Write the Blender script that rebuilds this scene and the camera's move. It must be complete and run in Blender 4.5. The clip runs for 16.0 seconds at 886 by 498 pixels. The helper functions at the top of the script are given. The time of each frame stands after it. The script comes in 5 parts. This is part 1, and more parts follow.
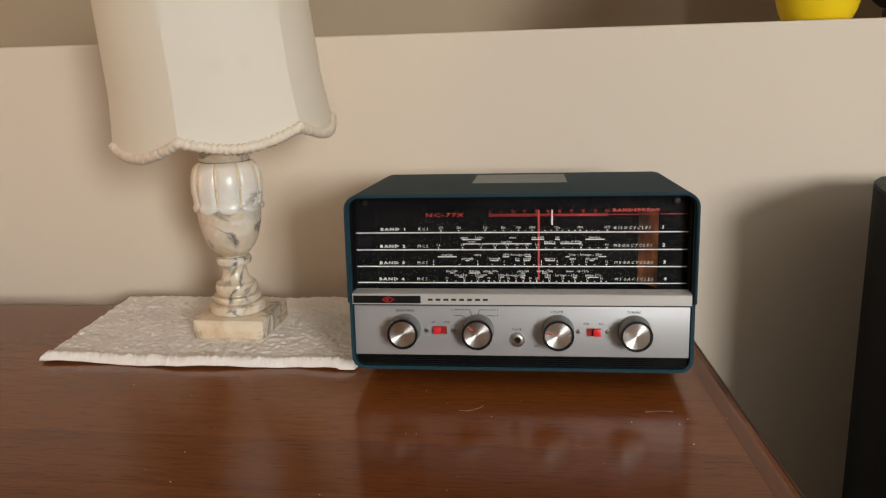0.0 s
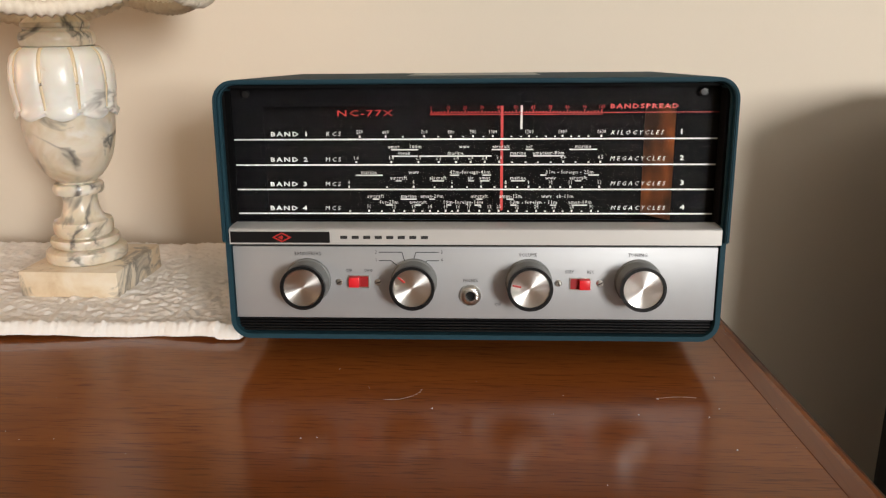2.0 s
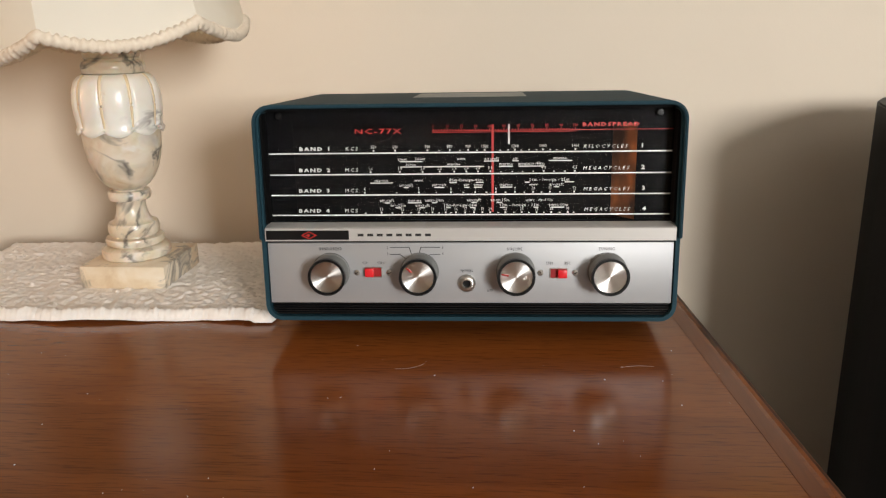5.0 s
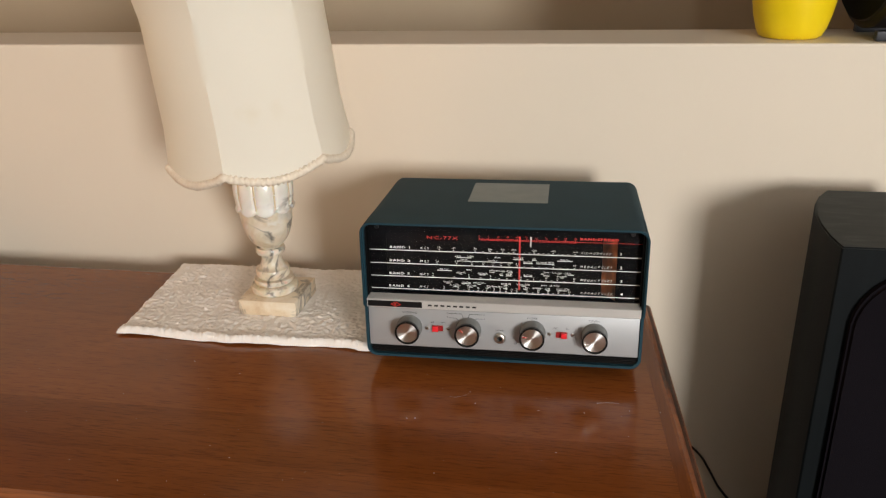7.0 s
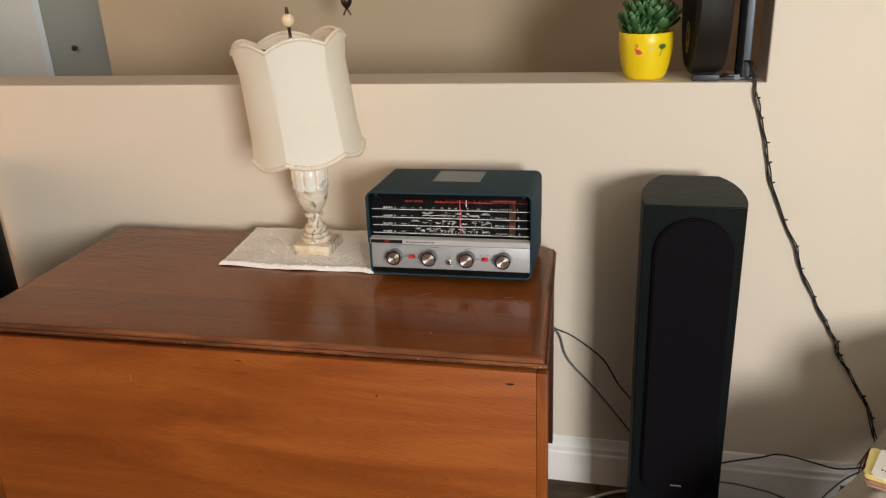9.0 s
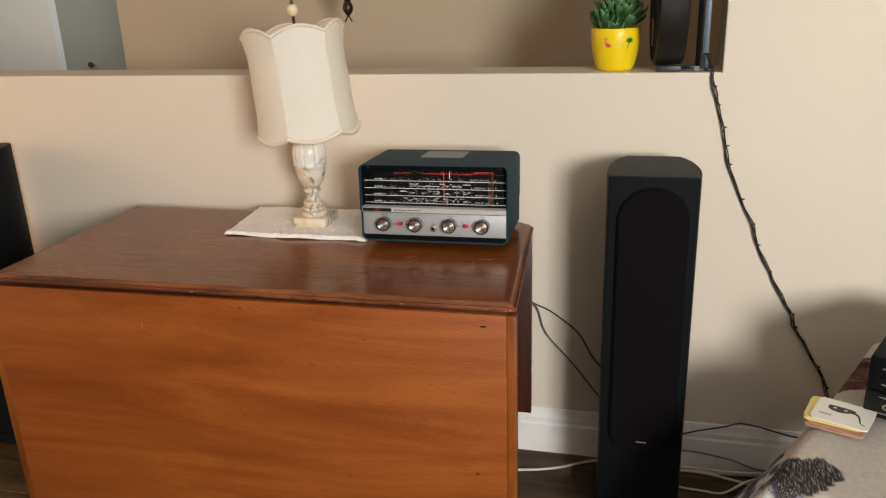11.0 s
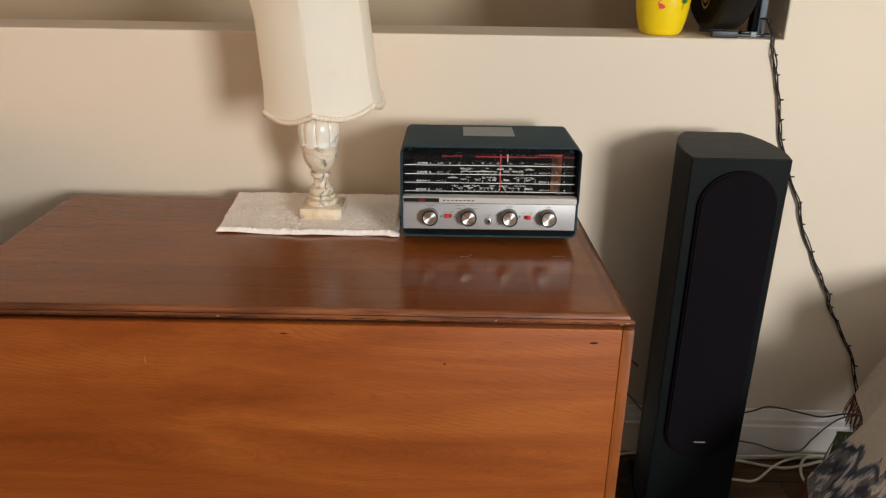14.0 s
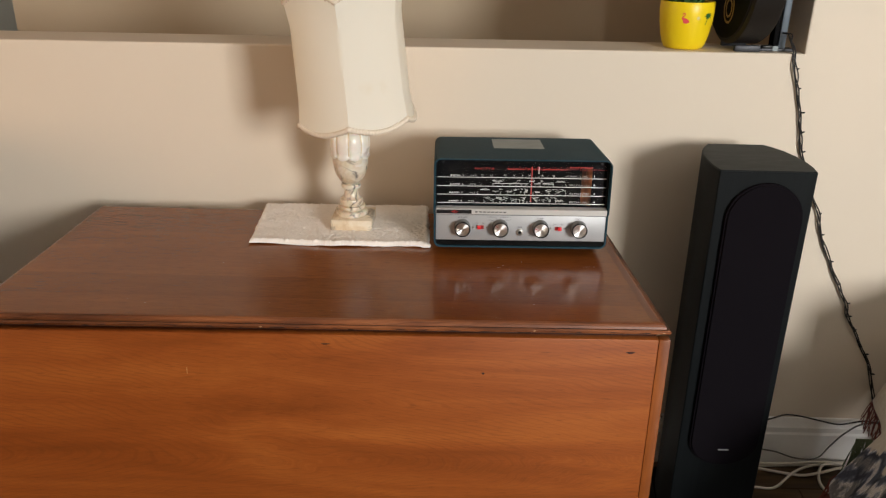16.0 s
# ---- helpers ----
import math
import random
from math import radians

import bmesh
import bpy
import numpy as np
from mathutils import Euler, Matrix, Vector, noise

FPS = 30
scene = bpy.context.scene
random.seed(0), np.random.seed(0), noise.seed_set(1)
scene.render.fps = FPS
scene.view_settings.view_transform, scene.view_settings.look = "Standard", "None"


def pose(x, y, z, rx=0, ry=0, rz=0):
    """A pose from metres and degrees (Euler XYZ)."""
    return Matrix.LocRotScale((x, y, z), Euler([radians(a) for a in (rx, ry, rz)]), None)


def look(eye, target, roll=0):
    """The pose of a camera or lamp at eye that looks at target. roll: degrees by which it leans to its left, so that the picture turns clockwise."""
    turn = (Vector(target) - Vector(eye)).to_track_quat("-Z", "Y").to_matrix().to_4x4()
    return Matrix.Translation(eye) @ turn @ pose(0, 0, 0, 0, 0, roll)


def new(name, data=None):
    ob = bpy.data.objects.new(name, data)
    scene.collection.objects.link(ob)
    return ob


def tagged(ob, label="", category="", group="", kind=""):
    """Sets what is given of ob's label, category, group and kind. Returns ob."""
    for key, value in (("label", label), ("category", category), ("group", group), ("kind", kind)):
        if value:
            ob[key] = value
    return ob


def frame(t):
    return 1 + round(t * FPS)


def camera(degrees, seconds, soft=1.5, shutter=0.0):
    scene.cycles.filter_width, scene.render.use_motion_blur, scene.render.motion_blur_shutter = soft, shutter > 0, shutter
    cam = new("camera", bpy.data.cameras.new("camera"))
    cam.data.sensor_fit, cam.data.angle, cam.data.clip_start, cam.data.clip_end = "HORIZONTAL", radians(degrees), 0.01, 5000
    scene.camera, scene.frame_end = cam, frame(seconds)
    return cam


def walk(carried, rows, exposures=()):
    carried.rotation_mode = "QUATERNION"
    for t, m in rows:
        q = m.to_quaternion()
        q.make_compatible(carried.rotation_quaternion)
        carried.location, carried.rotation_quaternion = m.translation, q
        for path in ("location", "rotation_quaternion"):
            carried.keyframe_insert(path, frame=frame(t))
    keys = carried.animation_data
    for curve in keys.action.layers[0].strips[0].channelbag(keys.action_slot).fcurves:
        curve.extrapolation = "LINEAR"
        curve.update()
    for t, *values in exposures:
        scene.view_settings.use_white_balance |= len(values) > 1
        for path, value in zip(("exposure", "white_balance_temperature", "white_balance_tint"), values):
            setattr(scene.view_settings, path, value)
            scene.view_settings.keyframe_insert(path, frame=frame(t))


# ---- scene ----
cam = camera(58.8, 16.0, soft=1.25)
PATH = [
    (0, (0.074, 0.044, 1.074), (-0.197, 1.969, 0.602), -1.7),
    (0.5, (0.064, 0.077, 1.056), (-0.131, 2.003, 0.552), -1.1),
    (1, (0.05, 0.2, 1.011), (-0.108, 2.127, 0.501), -0.8),
    (1.5, (0.051, 0.267, 0.987), (-0.102, 2.192, 0.467), -0.7),
    (2, (0.059, 0.283, 0.98), (-0.078, 2.197, 0.415), -0.6),
    (2.5, (0.064, 0.276, 0.987), (-0.069, 2.187, 0.412), -0.4),
    (3, (0.063, 0.27, 0.986), (-0.08, 2.178, 0.404), -0.3),
    (3.5, (0.067, 0.259, 0.992), (-0.083, 2.165, 0.405), -0.5),
    (3.7, (0.069, 0.256, 0.99), (-0.085, 2.163, 0.406), -0.6),
    (5.8, (0.079, 0.139, 1.018), (-0.095, 2.053, 0.465), -1.7),
    (6, (0.099, 0.137, 1.031), (-0.115, 2.047, 0.476), -1.2),
    (6.2, (0.111, 0.131, 1.083), (-0.109, 2.028, 0.490), -0.5),
    (6.5, (0.117, 0.094, 1.157), (-0.169, 1.964, 0.508), -0.2),
    (6.8, (0.125, 0.018, 1.259), (-0.185, 1.844, 0.506), -0.6),
    (7, (0.136, -0.065, 1.287), (-0.206, 1.746, 0.51), -1.7),
    (7.2, (0.129, -0.173, 1.333), (-0.192, 1.619, 0.504), -2.4),
    (7.5, (0.196, -0.277, 1.401), (-0.179, 1.494, 0.551), -3.9),
    (7.8, (0.260, -0.387, 1.453), (-0.130, 1.380, 0.601), -3.2),
    (8, (0.305, -0.455, 1.439), (-0.113, 1.327, 0.633), -3.3),
    (8.2, (0.326, -0.508, 1.457), (-0.101, 1.274, 0.656), -3.3),
    (10.3, (0.514, -0.865, 1.359), (0.016, 0.969, 0.738), -2.2),
    (10.5, (0.511, -0.871, 1.349), (0.019, 0.96, 0.713), -2.3),
    (11, (0.5, -0.892, 1.346), (0.031, 0.939, 0.695), -2.0),
    (11.5, (0.486, -0.89, 1.342), (0.053, 0.942, 0.666), -1.0),
    (12, (0.467, -0.885, 1.36), (0.058, 0.934, 0.636), -0.9),
    (12.5, (0.335, -0.872, 1.358), (-0.011, 0.944, 0.595), -0.6),
    (13, (0.18, -0.828, 1.353), (-0.011, 0.999, 0.562), -0.1),
    (13.5, (0.115, -0.735, 1.358), (0.009, 1.091, 0.55), 0.7),
    (14, (-0.006, -0.664, 1.349), (-0.061, 1.179, 0.572), 0.7),
    (14.5, (-0.107, -0.643, 1.354), (-0.062, 1.202, 0.582), 1.1),
    (15, (-0.121, -0.657, 1.358), (0.003, 1.185, 0.588), 1.6),
    (15.5, (-0.117, -0.674, 1.363), (-0.022, 1.174, 0.604), 1.4),
    (16, (-0.087, -0.684, 1.363), (-0.122, 1.166, 0.604), 0.9),
]
walk(cam, [(t, look(eye, target, roll)) for t, eye, target, roll in PATH],
     exposures=((0.0, -0.30), (1.0, -0.12), (2.0, 0.07), (6.5, 0.02), (8.0, 0.0), (16.0, 0.0)))

# ---- light ----
world = bpy.data.worlds.new("world")
scene.world = world
world.use_nodes = True
wn = world.node_tree.nodes
sky = wn.new("ShaderNodeTexSky")
sky.sky_type, sky.sun_disc, sky.sun_elevation, sky.sun_rotation = "NISHITA", False, radians(35), radians(140)
wn["Background"].inputs["Strength"].default_value = 0.12
world.node_tree.links.new(sky.outputs[0], wn["Background"].inputs["Color"])


def area_lamp(name, m, sx, sy, power, colour):
    data = bpy.data.lights.new(name, "AREA")
    data.shape, data.size, data.size_y, data.energy, data.color = "RECTANGLE", sx, sy, power, colour
    ob = new(name, data)
    ob.matrix_world = m
    return ob


EAST = 5.2
WIN = (1.90, 2.95, 1.14, 2.26)          # the window behind the camera: x0, x1, z0, z1
FRONT_Y = -3.4
area_lamp("window_light", look((sum(WIN[:2]) / 2, FRONT_Y - 0.02, sum(WIN[2:]) / 2), (-1.3, 1.15, 0.7)), 1.00, 1.10, 208, (1.0, 0.980, 0.945))
# unseen warm fill added on the left, set in a gap in the west wall
area_lamp("west_warm_fill", look((-3.28, 0.05, 1.35), (-1.0, 1.15, 0.9)), 0.75, 1.2, 27, (1.0, 0.58, 0.31))
area_lamp("far_window_light", look((-3.6, 2.6, 1.9), (-2.3, 3.6, 1.1)), 0.8, 1.0, 9, (1.0, 0.96, 0.90))

# ---- materials ----


def mat(name, colour, rough=0.5, metal=0.0, spec=0.5, **more):
    m = bpy.data.materials.new(name)
    m.use_nodes = True
    b = m.node_tree.nodes["Principled BSDF"]
    b.inputs["Base Color"].default_value = (*colour, 1)
    b.inputs["Roughness"].default_value = rough
    b.inputs["Metallic"].default_value = metal
    b.inputs["Specular IOR Level"].default_value = spec
    for k, v in more.items():
        b.inputs[k.replace("_", " ")].default_value = v
    return m


def node(m, kind, **inputs):
    n = m.node_tree.nodes.new(kind)
    for k, v in inputs.items():
        n.inputs[k.replace("_", " ")].default_value = v
    return n


def wire(m, a, b, i):
    m.node_tree.links.new(a, b.inputs[i])


def bsdf(m):
    return m.node_tree.nodes["Principled BSDF"]


def coords(m, scale=(1, 1, 1), rot=(0, 0, 0)):
    tc = node(m, "ShaderNodeTexCoord")
    mp = node(m, "ShaderNodeMapping")
    mp.inputs["Scale"].default_value, mp.inputs["Rotation"].default_value = scale, rot
    wire(m, tc.outputs["Object"], mp, "Vector")
    return mp.outputs[0]


def noise_tex(m, vec, scale, detail=4.0, rough=0.55, distort=0.0):
    n = node(m, "ShaderNodeTexNoise", Scale=scale, Detail=detail, Roughness=rough, Distortion=distort)
    wire(m, vec, n, "Vector")
    return n.outputs["Fac"]


def ramp(m, fac, *stops):
    r = node(m, "ShaderNodeValToRGB")
    while len(r.color_ramp.elements) < len(stops):
        r.color_ramp.elements.new(0.5)
    for e, (p, c) in zip(r.color_ramp.elements, stops):
        e.position, e.color = p, (*c, 1) if len(c) == 3 else c
    wire(m, fac, r, "Fac")
    return r.outputs["Color"]


def grey(v):
    return (v, v, v)


def blend(m, a, b, fac, kind="MIX"):
    n = m.node_tree.nodes.new("ShaderNodeMix")
    n.data_type, n.blend_type = "RGBA", kind
    if isinstance(fac, float):
        n.inputs[0].default_value = fac
    else:
        wire(m, fac, n, 0)
    for sock, v in ((6, a), (7, b)):
        if isinstance(v, tuple):
            n.inputs[sock].default_value = (*v, 1)
        else:
            wire(m, v, n, sock)
    return n.outputs[2]


def bump(m, height, strength=0.2, distance=0.002):
    n = node(m, "ShaderNodeBump", Strength=strength, Distance=distance)
    wire(m, height, n, "Height")
    wire(m, n.outputs[0], bsdf(m), "Normal")


def rough_from(m, fac, lo, hi):
    n = node(m, "ShaderNodeMapRange", To_Min=lo, To_Max=hi)
    wire(m, fac, n, "Value")
    wire(m, n.outputs[0], bsdf(m), "Roughness")


def wood(name, dark, mid, light, along, rough, coat=0.0, knots=0.5, contrast=1.0, ringed=0.3):
    """Wood with its grain along the axis given, fine pores, broad figure and dull streaks."""
    m = mat(name, mid, rough[0], Coat_Weight=coat, Coat_Roughness=0.08)
    s = [10.0, 10.0, 10.0]
    s[along] = 2.0
    v = coords(m, s)
    figure = noise_tex(m, v, 1.3, 5, 0.6, 0.9)
    fs = [230.0, 230.0, 230.0]
    fs[along] = 8.0
    pores = noise_tex(m, coords(m, fs), 1.5, 3, 0.6)
    big = noise_tex(m, coords(m, (1.6, 1.6, 1.6)), 1.5, 3)
    c = ramp(m, figure, (0.28, dark), (0.5, mid), (0.72, light))
    c = blend(m, mid, c, contrast)
    rs = [3.2, 3.2, 3.2]
    rs[along] = 0.75
    rings = node(m, "ShaderNodeMath")
    rings.operation = "MULTIPLY"
    wire(m, noise_tex(m, coords(m, rs), 1.0, 2, 0.45, 0.35), rings, 0)
    rings.inputs[1].default_value = 130.0
    sine = node(m, "ShaderNodeMath")
    sine.operation = "SINE"
    wire(m, rings.outputs[0], sine, 0)
    c = blend(m, c, light, ramp(m, sine.outputs[0], (0.2, grey(0)), (0.95, grey(0.5 * ringed))))
    c = blend(m, c, dark, ramp(m, sine.outputs[0], (-0.0, grey(0.42 * ringed)), (0.12, grey(0))))
    c = blend(m, c, dark, ramp(m, pores, (0.52, grey(0)), (0.75, grey(knots))))
    c = blend(m, c, ramp(m, big, (0.35, grey(0.72)), (0.7, grey(1.12))), 1.0, "MULTIPLY")
    wire(m, c, bsdf(m), "Base Color")
    rough_from(m, big, *rough)
    bump(m, pores, 0.06, 0.0006)
    return m




def maths(m, op, a, b=0.0):
    n = node(m, "ShaderNodeMath")
    n.operation = op
    for i, q in enumerate((a, b)):
        if isinstance(q, (int, float)):
            n.inputs[i].default_value = q
        else:
            wire(m, q, n, i)
    return n.outputs[0]


def axes(m):
    tc = node(m, "ShaderNodeTexCoord")
    sep = node(m, "ShaderNodeSeparateXYZ")
    wire(m, tc.outputs["Object"], sep, 0)
    return sep.outputs


def boards(m, coord, joints, tones):
    """A tone for each glued board across the grain."""
    r = node(m, "ShaderNodeValToRGB")
    r.color_ramp.interpolation = "CONSTANT"
    while len(r.color_ramp.elements) < len(tones):
        r.color_ramp.elements.new(0.5)
    for e, p, t in zip(r.color_ramp.elements, [0.0] + joints, tones):
        e.position, e.color = p, (*t, 1)
    wire(m, coord, r, "Fac")
    return r.outputs["Color"]


def top_wood():
    """Polished mahogany: quiet straight grain, short pores, broad cloudy figure, three glued boards."""
    m = mat("varnished_mahogany", (0.19, 0.055, 0.014), 0.12, spec=0.38)
    xyz = axes(m)
    grain = noise_tex(m, coords(m, (9.0, 110.0, 110.0)), 1.0, 5, 0.65, 0.35)
    pores = noise_tex(m, coords(m, (45.0, 900.0, 900.0)), 1.0, 2, 0.5)
    cloud = noise_tex(m, coords(m, (2.2, 6.0, 6.0)), 1.0, 4, 0.55, 0.6)
    c = ramp(m, cloud, (0.30, (0.148, 0.041, 0.0080)), (0.50, (0.186, 0.053, 0.0105)), (0.72, (0.222, 0.067, 0.0140)))
    c = blend(m, c, (0.105, 0.027, 0.0075), ramp(m, grain, (0.36, grey(0.16)), (0.54, grey(0))))
    c = blend(m, c, (0.27, 0.095, 0.030), ramp(m, grain, (0.60, grey(0)), (0.80, grey(0.18))))
    c = blend(m, c, (0.070, 0.018, 0.006), ramp(m, pores, (0.53, grey(0)), (0.68, grey(0.62))))
    c = blend(m, c, boards(m, xyz[1], [0.590, 0.682, 0.905], [(1.0, 1.0, 1.0), (0.86, 0.84, 0.82), (1.06, 1.06, 1.05), (0.95, 0.95, 0.96)]), 1.0, "MULTIPLY")
    wire(m, c, bsdf(m), "Base Color")
    smear = noise_tex(m, coords(m, (7.0, 11.0, 9.0)), 1.0, 5, 0.65, 0.8)
    rough_from(m, smear, 0.11, 0.27)
    bump(m, noise_tex(m, coords(m, (9.0, 26.0, 20.0)), 1.0, 3, 0.5), 0.02, 0.0012)
    return m


def leaf_wood():
    """Matt orange-brown mahogany: pointed arches of grain low on the leaf, straight lines above, two boards."""
    m = mat("leaf_mahogany", (0.30, 0.085, 0.015), 0.45, spec=0.30)
    xyz = axes(m)
    wobble = noise_tex(m, coords(m, (5.0, 5.0, 16.0)), 1.0, 3, 0.5, 0.3)
    slow = noise_tex(m, coords(m, (1.1, 1.1, 4.2)), 1.0, 3, 0.5, 0.7)
    dz_mid = maths(m, "SUBTRACT", xyz[2], 0.452)
    arch = maths(m, "SQRT", maths(m, "ADD", maths(m, "MULTIPLY", dz_mid, dz_mid), 0.0006))
    field = maths(m, "ADD", xyz[0], maths(m, "MULTIPLY", arch, 5.2))
    field = maths(m, "ADD", field, maths(m, "MULTIPLY", wobble, 0.13))
    field = maths(m, "ADD", field, maths(m, "MULTIPLY", slow, 0.85))
    lines = maths(m, "SINE", maths(m, "MULTIPLY", field, 150.0))
    finer = maths(m, "SINE", maths(m, "MULTIPLY", field, 431.0))
    cloud = noise_tex(m, coords(m, (1.2, 1.2, 11.0)), 1.0, 6, 0.66, 0.7)
    c = ramp(m, cloud, (0.28, (0.175, 0.040, 0.0063)), (0.47, (0.268, 0.066, 0.0105)), (0.70, (0.378, 0.110, 0.0188)))
    strength = noise_tex(m, coords(m, (3.0, 3.0, 6.0)), 1.0, 3, 0.5)
    c = blend(m, c, (0.165, 0.040, 0.008), blend(m, ramp(m, lines, (0.35, grey(0)), (0.97, grey(0.30))), ramp(m, strength, (0.36, grey(0.15)), (0.62, grey(1.0))), 1.0, "MULTIPLY"))
    c = blend(m, c, (0.46, 0.165, 0.040), blend(m, ramp(m, finer, (0.2, grey(0)), (0.95, grey(0.13))), ramp(m, strength, (0.40, grey(0.9)), (0.66, grey(0.2))), 1.0, "MULTIPLY"))
    pores = noise_tex(m, coords(m, (35.0, 700.0, 700.0)), 1.0, 2, 0.5)
    c = blend(m, c, (0.12, 0.028, 0.006), ramp(m, pores, (0.57, grey(0)), (0.74, grey(0.5))))
    c = blend(m, c, boards(m, xyz[2], [0.262], [(1.10, 1.12, 1.15), (1.0, 1.0, 1.0)]), 1.0, "MULTIPLY")
    wire(m, c, bsdf(m), "Base Color")
    rough_from(m, cloud, 0.36, 0.54)
    bump(m, pores, 0.10, 0.0005)
    return m


M_TOP = top_wood()
M_LEAF = leaf_wood()
M_LEAF_END = wood("leaf_end_strip", (0.15, 0.038, 0.007), (0.27, 0.075, 0.012), (0.35, 0.108, 0.019), 2, (0.32, 0.45), 0.1, 0.4)
M_TOP_END = wood("varnished_end_strip", (0.075, 0.019, 0.006), (0.150, 0.042, 0.011), (0.20, 0.062, 0.018), 1, (0.12, 0.22), 0.0, 0.4, 0.5, 0.10)
bsdf(M_TOP_END).inputs["Specular IOR Level"].default_value = 0.30
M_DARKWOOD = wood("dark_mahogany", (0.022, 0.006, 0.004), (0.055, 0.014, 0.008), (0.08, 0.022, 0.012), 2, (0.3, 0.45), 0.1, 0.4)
M_EDGE = wood("worn_edge_mahogany", (0.030, 0.009, 0.003), (0.19, 0.056, 0.017), (0.36, 0.125, 0.042), 0, (0.25, 0.5), 0.1, 0.8)

M_WALL = mat("beige_wall_paint", (0.70, 0.61, 0.50), 0.62, spec=0.3)
v = coords(M_WALL)
wire(M_WALL, blend(M_WALL, (0.69, 0.605, 0.495), (0.735, 0.65, 0.54), noise_tex(M_WALL, v, 2.2, 4)), bsdf(M_WALL), "Base Color")
bump(M_WALL, noise_tex(M_WALL, v, 420, 2), 0.12, 0.0008)
M_ROOM = mat("taupe_wall_paint", (0.45, 0.42, 0.35), 0.65, spec=0.3)
wire(M_ROOM, blend(M_ROOM, (0.43, 0.40, 0.335), (0.48, 0.45, 0.38), noise_tex(M_ROOM, coords(M_ROOM), 2.0)), bsdf(M_ROOM), "Base Color")
M_FARWALL = mat("far_wall_paint", (0.52, 0.42, 0.32), 0.7, spec=0.2)
v = coords(M_FARWALL)
wire(M_FARWALL, blend(M_FARWALL, (0.47, 0.39, 0.28), (0.53, 0.44, 0.32), noise_tex(M_FARWALL, v, 1.5)), bsdf(M_FARWALL), "Base Color")
M_BLUEWALL = mat("pale_grey_wall_paint", (0.70, 0.68, 0.63), 0.6, spec=0.3)
v = coords(M_BLUEWALL)
wire(M_BLUEWALL, blend(M_BLUEWALL, (0.68, 0.66, 0.61), (0.74, 0.72, 0.67), noise_tex(M_BLUEWALL, v, 3)), bsdf(M_BLUEWALL), "Base Color")
M_TRIM = mat("white_trim_paint", (0.80, 0.79, 0.77), 0.35)
v = coords(M_TRIM)
wire(M_TRIM, blend(M_TRIM, (0.81, 0.80, 0.78), (0.70, 0.68, 0.65), ramp(M_TRIM, noise_tex(M_TRIM, v, 14, 5), (0.5, grey(0)), (0.75, grey(0.6)))), bsdf(M_TRIM), "Base Color")
M_SOFTTRIM = mat("pale_blue_trim_paint", (0.70, 0.74, 0.78), 0.5)
M_DOOR = mat("grey_green_door_paint", (0.29, 0.30, 0.27), 0.5)
wire(M_DOOR, blend(M_DOOR, (0.28, 0.29, 0.26), (0.33, 0.34, 0.31), noise_tex(M_DOOR, coords(M_DOOR), 3)), bsdf(M_DOOR), "Base Color")
M_CEIL = mat("ceiling_paint", (0.82, 0.80, 0.77), 0.8)
v = coords(M_CEIL)
bump(M_CEIL, noise_tex(M_CEIL, v, 150, 3), 0.2, 0.001)
M_FLOOR = wood("dark_floor_board", (0.018, 0.010, 0.004), (0.055, 0.032, 0.014), (0.13, 0.082, 0.040), 0, (0.35, 0.55), 0.0, 0.5)

bsdf(M_FLOOR).inputs["Specular IOR Level"].default_value = 0.25
M_TEAL = mat("teal_case_paint", (0.016, 0.055, 0.080), 0.65, spec=0.16)
v = coords(M_TEAL)
wire(M_TEAL, blend(M_TEAL, (0.010, 0.036, 0.052), (0.016, 0.050, 0.068), noise_tex(M_TEAL, v, 18, 5)), bsdf(M_TEAL), "Base Color")
bump(M_TEAL, noise_tex(M_TEAL, v, 900, 2), 0.25, 0.0004)
M_ALU = mat("brushed_aluminium", (0.41, 0.415, 0.425), 0.45, 0.35)
v = coords(M_ALU, (8, 8, 900))
rough_from(M_ALU, noise_tex(M_ALU, v, 3, 3), 0.42, 0.56)
M_STRIP = mat("satin_aluminium_trim", (0.64, 0.63, 0.61), 0.36, 0.4)
v = coords(M_STRIP, (600, 6, 6))
rough_from(M_STRIP, noise_tex(M_STRIP, v, 2, 3), 0.26, 0.40)
M_SPUN = mat("spun_aluminium_cap", (0.86, 0.85, 0.83), 0.34, 1.0, Anisotropic=0.9, Anisotropic_Rotation=0.25)
tan = node(M_SPUN, "ShaderNodeTangent")
tan.direction_type, tan.axis = "RADIAL", "Z"
wire(M_SPUN, tan.outputs[0], bsdf(M_SPUN), "Tangent")
M_BLACK = mat("black_plastic", (0.006, 0.006, 0.0065), 0.35, spec=0.35)
v = coords(M_BLACK)
rough_from(M_BLACK, noise_tex(M_BLACK, v, 60, 4), 0.25, 0.5)
M_MATTBLACK = mat("matt_black", (0.003, 0.003, 0.0034), 0.8, spec=0.1)
v = coords(M_MATTBLACK)
bump(M_MATTBLACK, noise_tex(M_MATTBLACK, v, 500, 2), 0.2, 0.0005)
M_SKIRT = mat("grey_knob_skirt", (0.16, 0.165, 0.16), 0.5)
v = coords(M_SKIRT)
rough_from(M_SKIRT, noise_tex(M_SKIRT, v, 200, 3), 0.4, 0.6)
M_MASK = mat("black_backing_paint", (0.0025, 0.0025, 0.003), 0.6, spec=0.05)
M_DIAL = mat("charcoal_dial_plate", (0.030, 0.028, 0.028), 0.7, spec=0.04)
v = coords(M_DIAL)
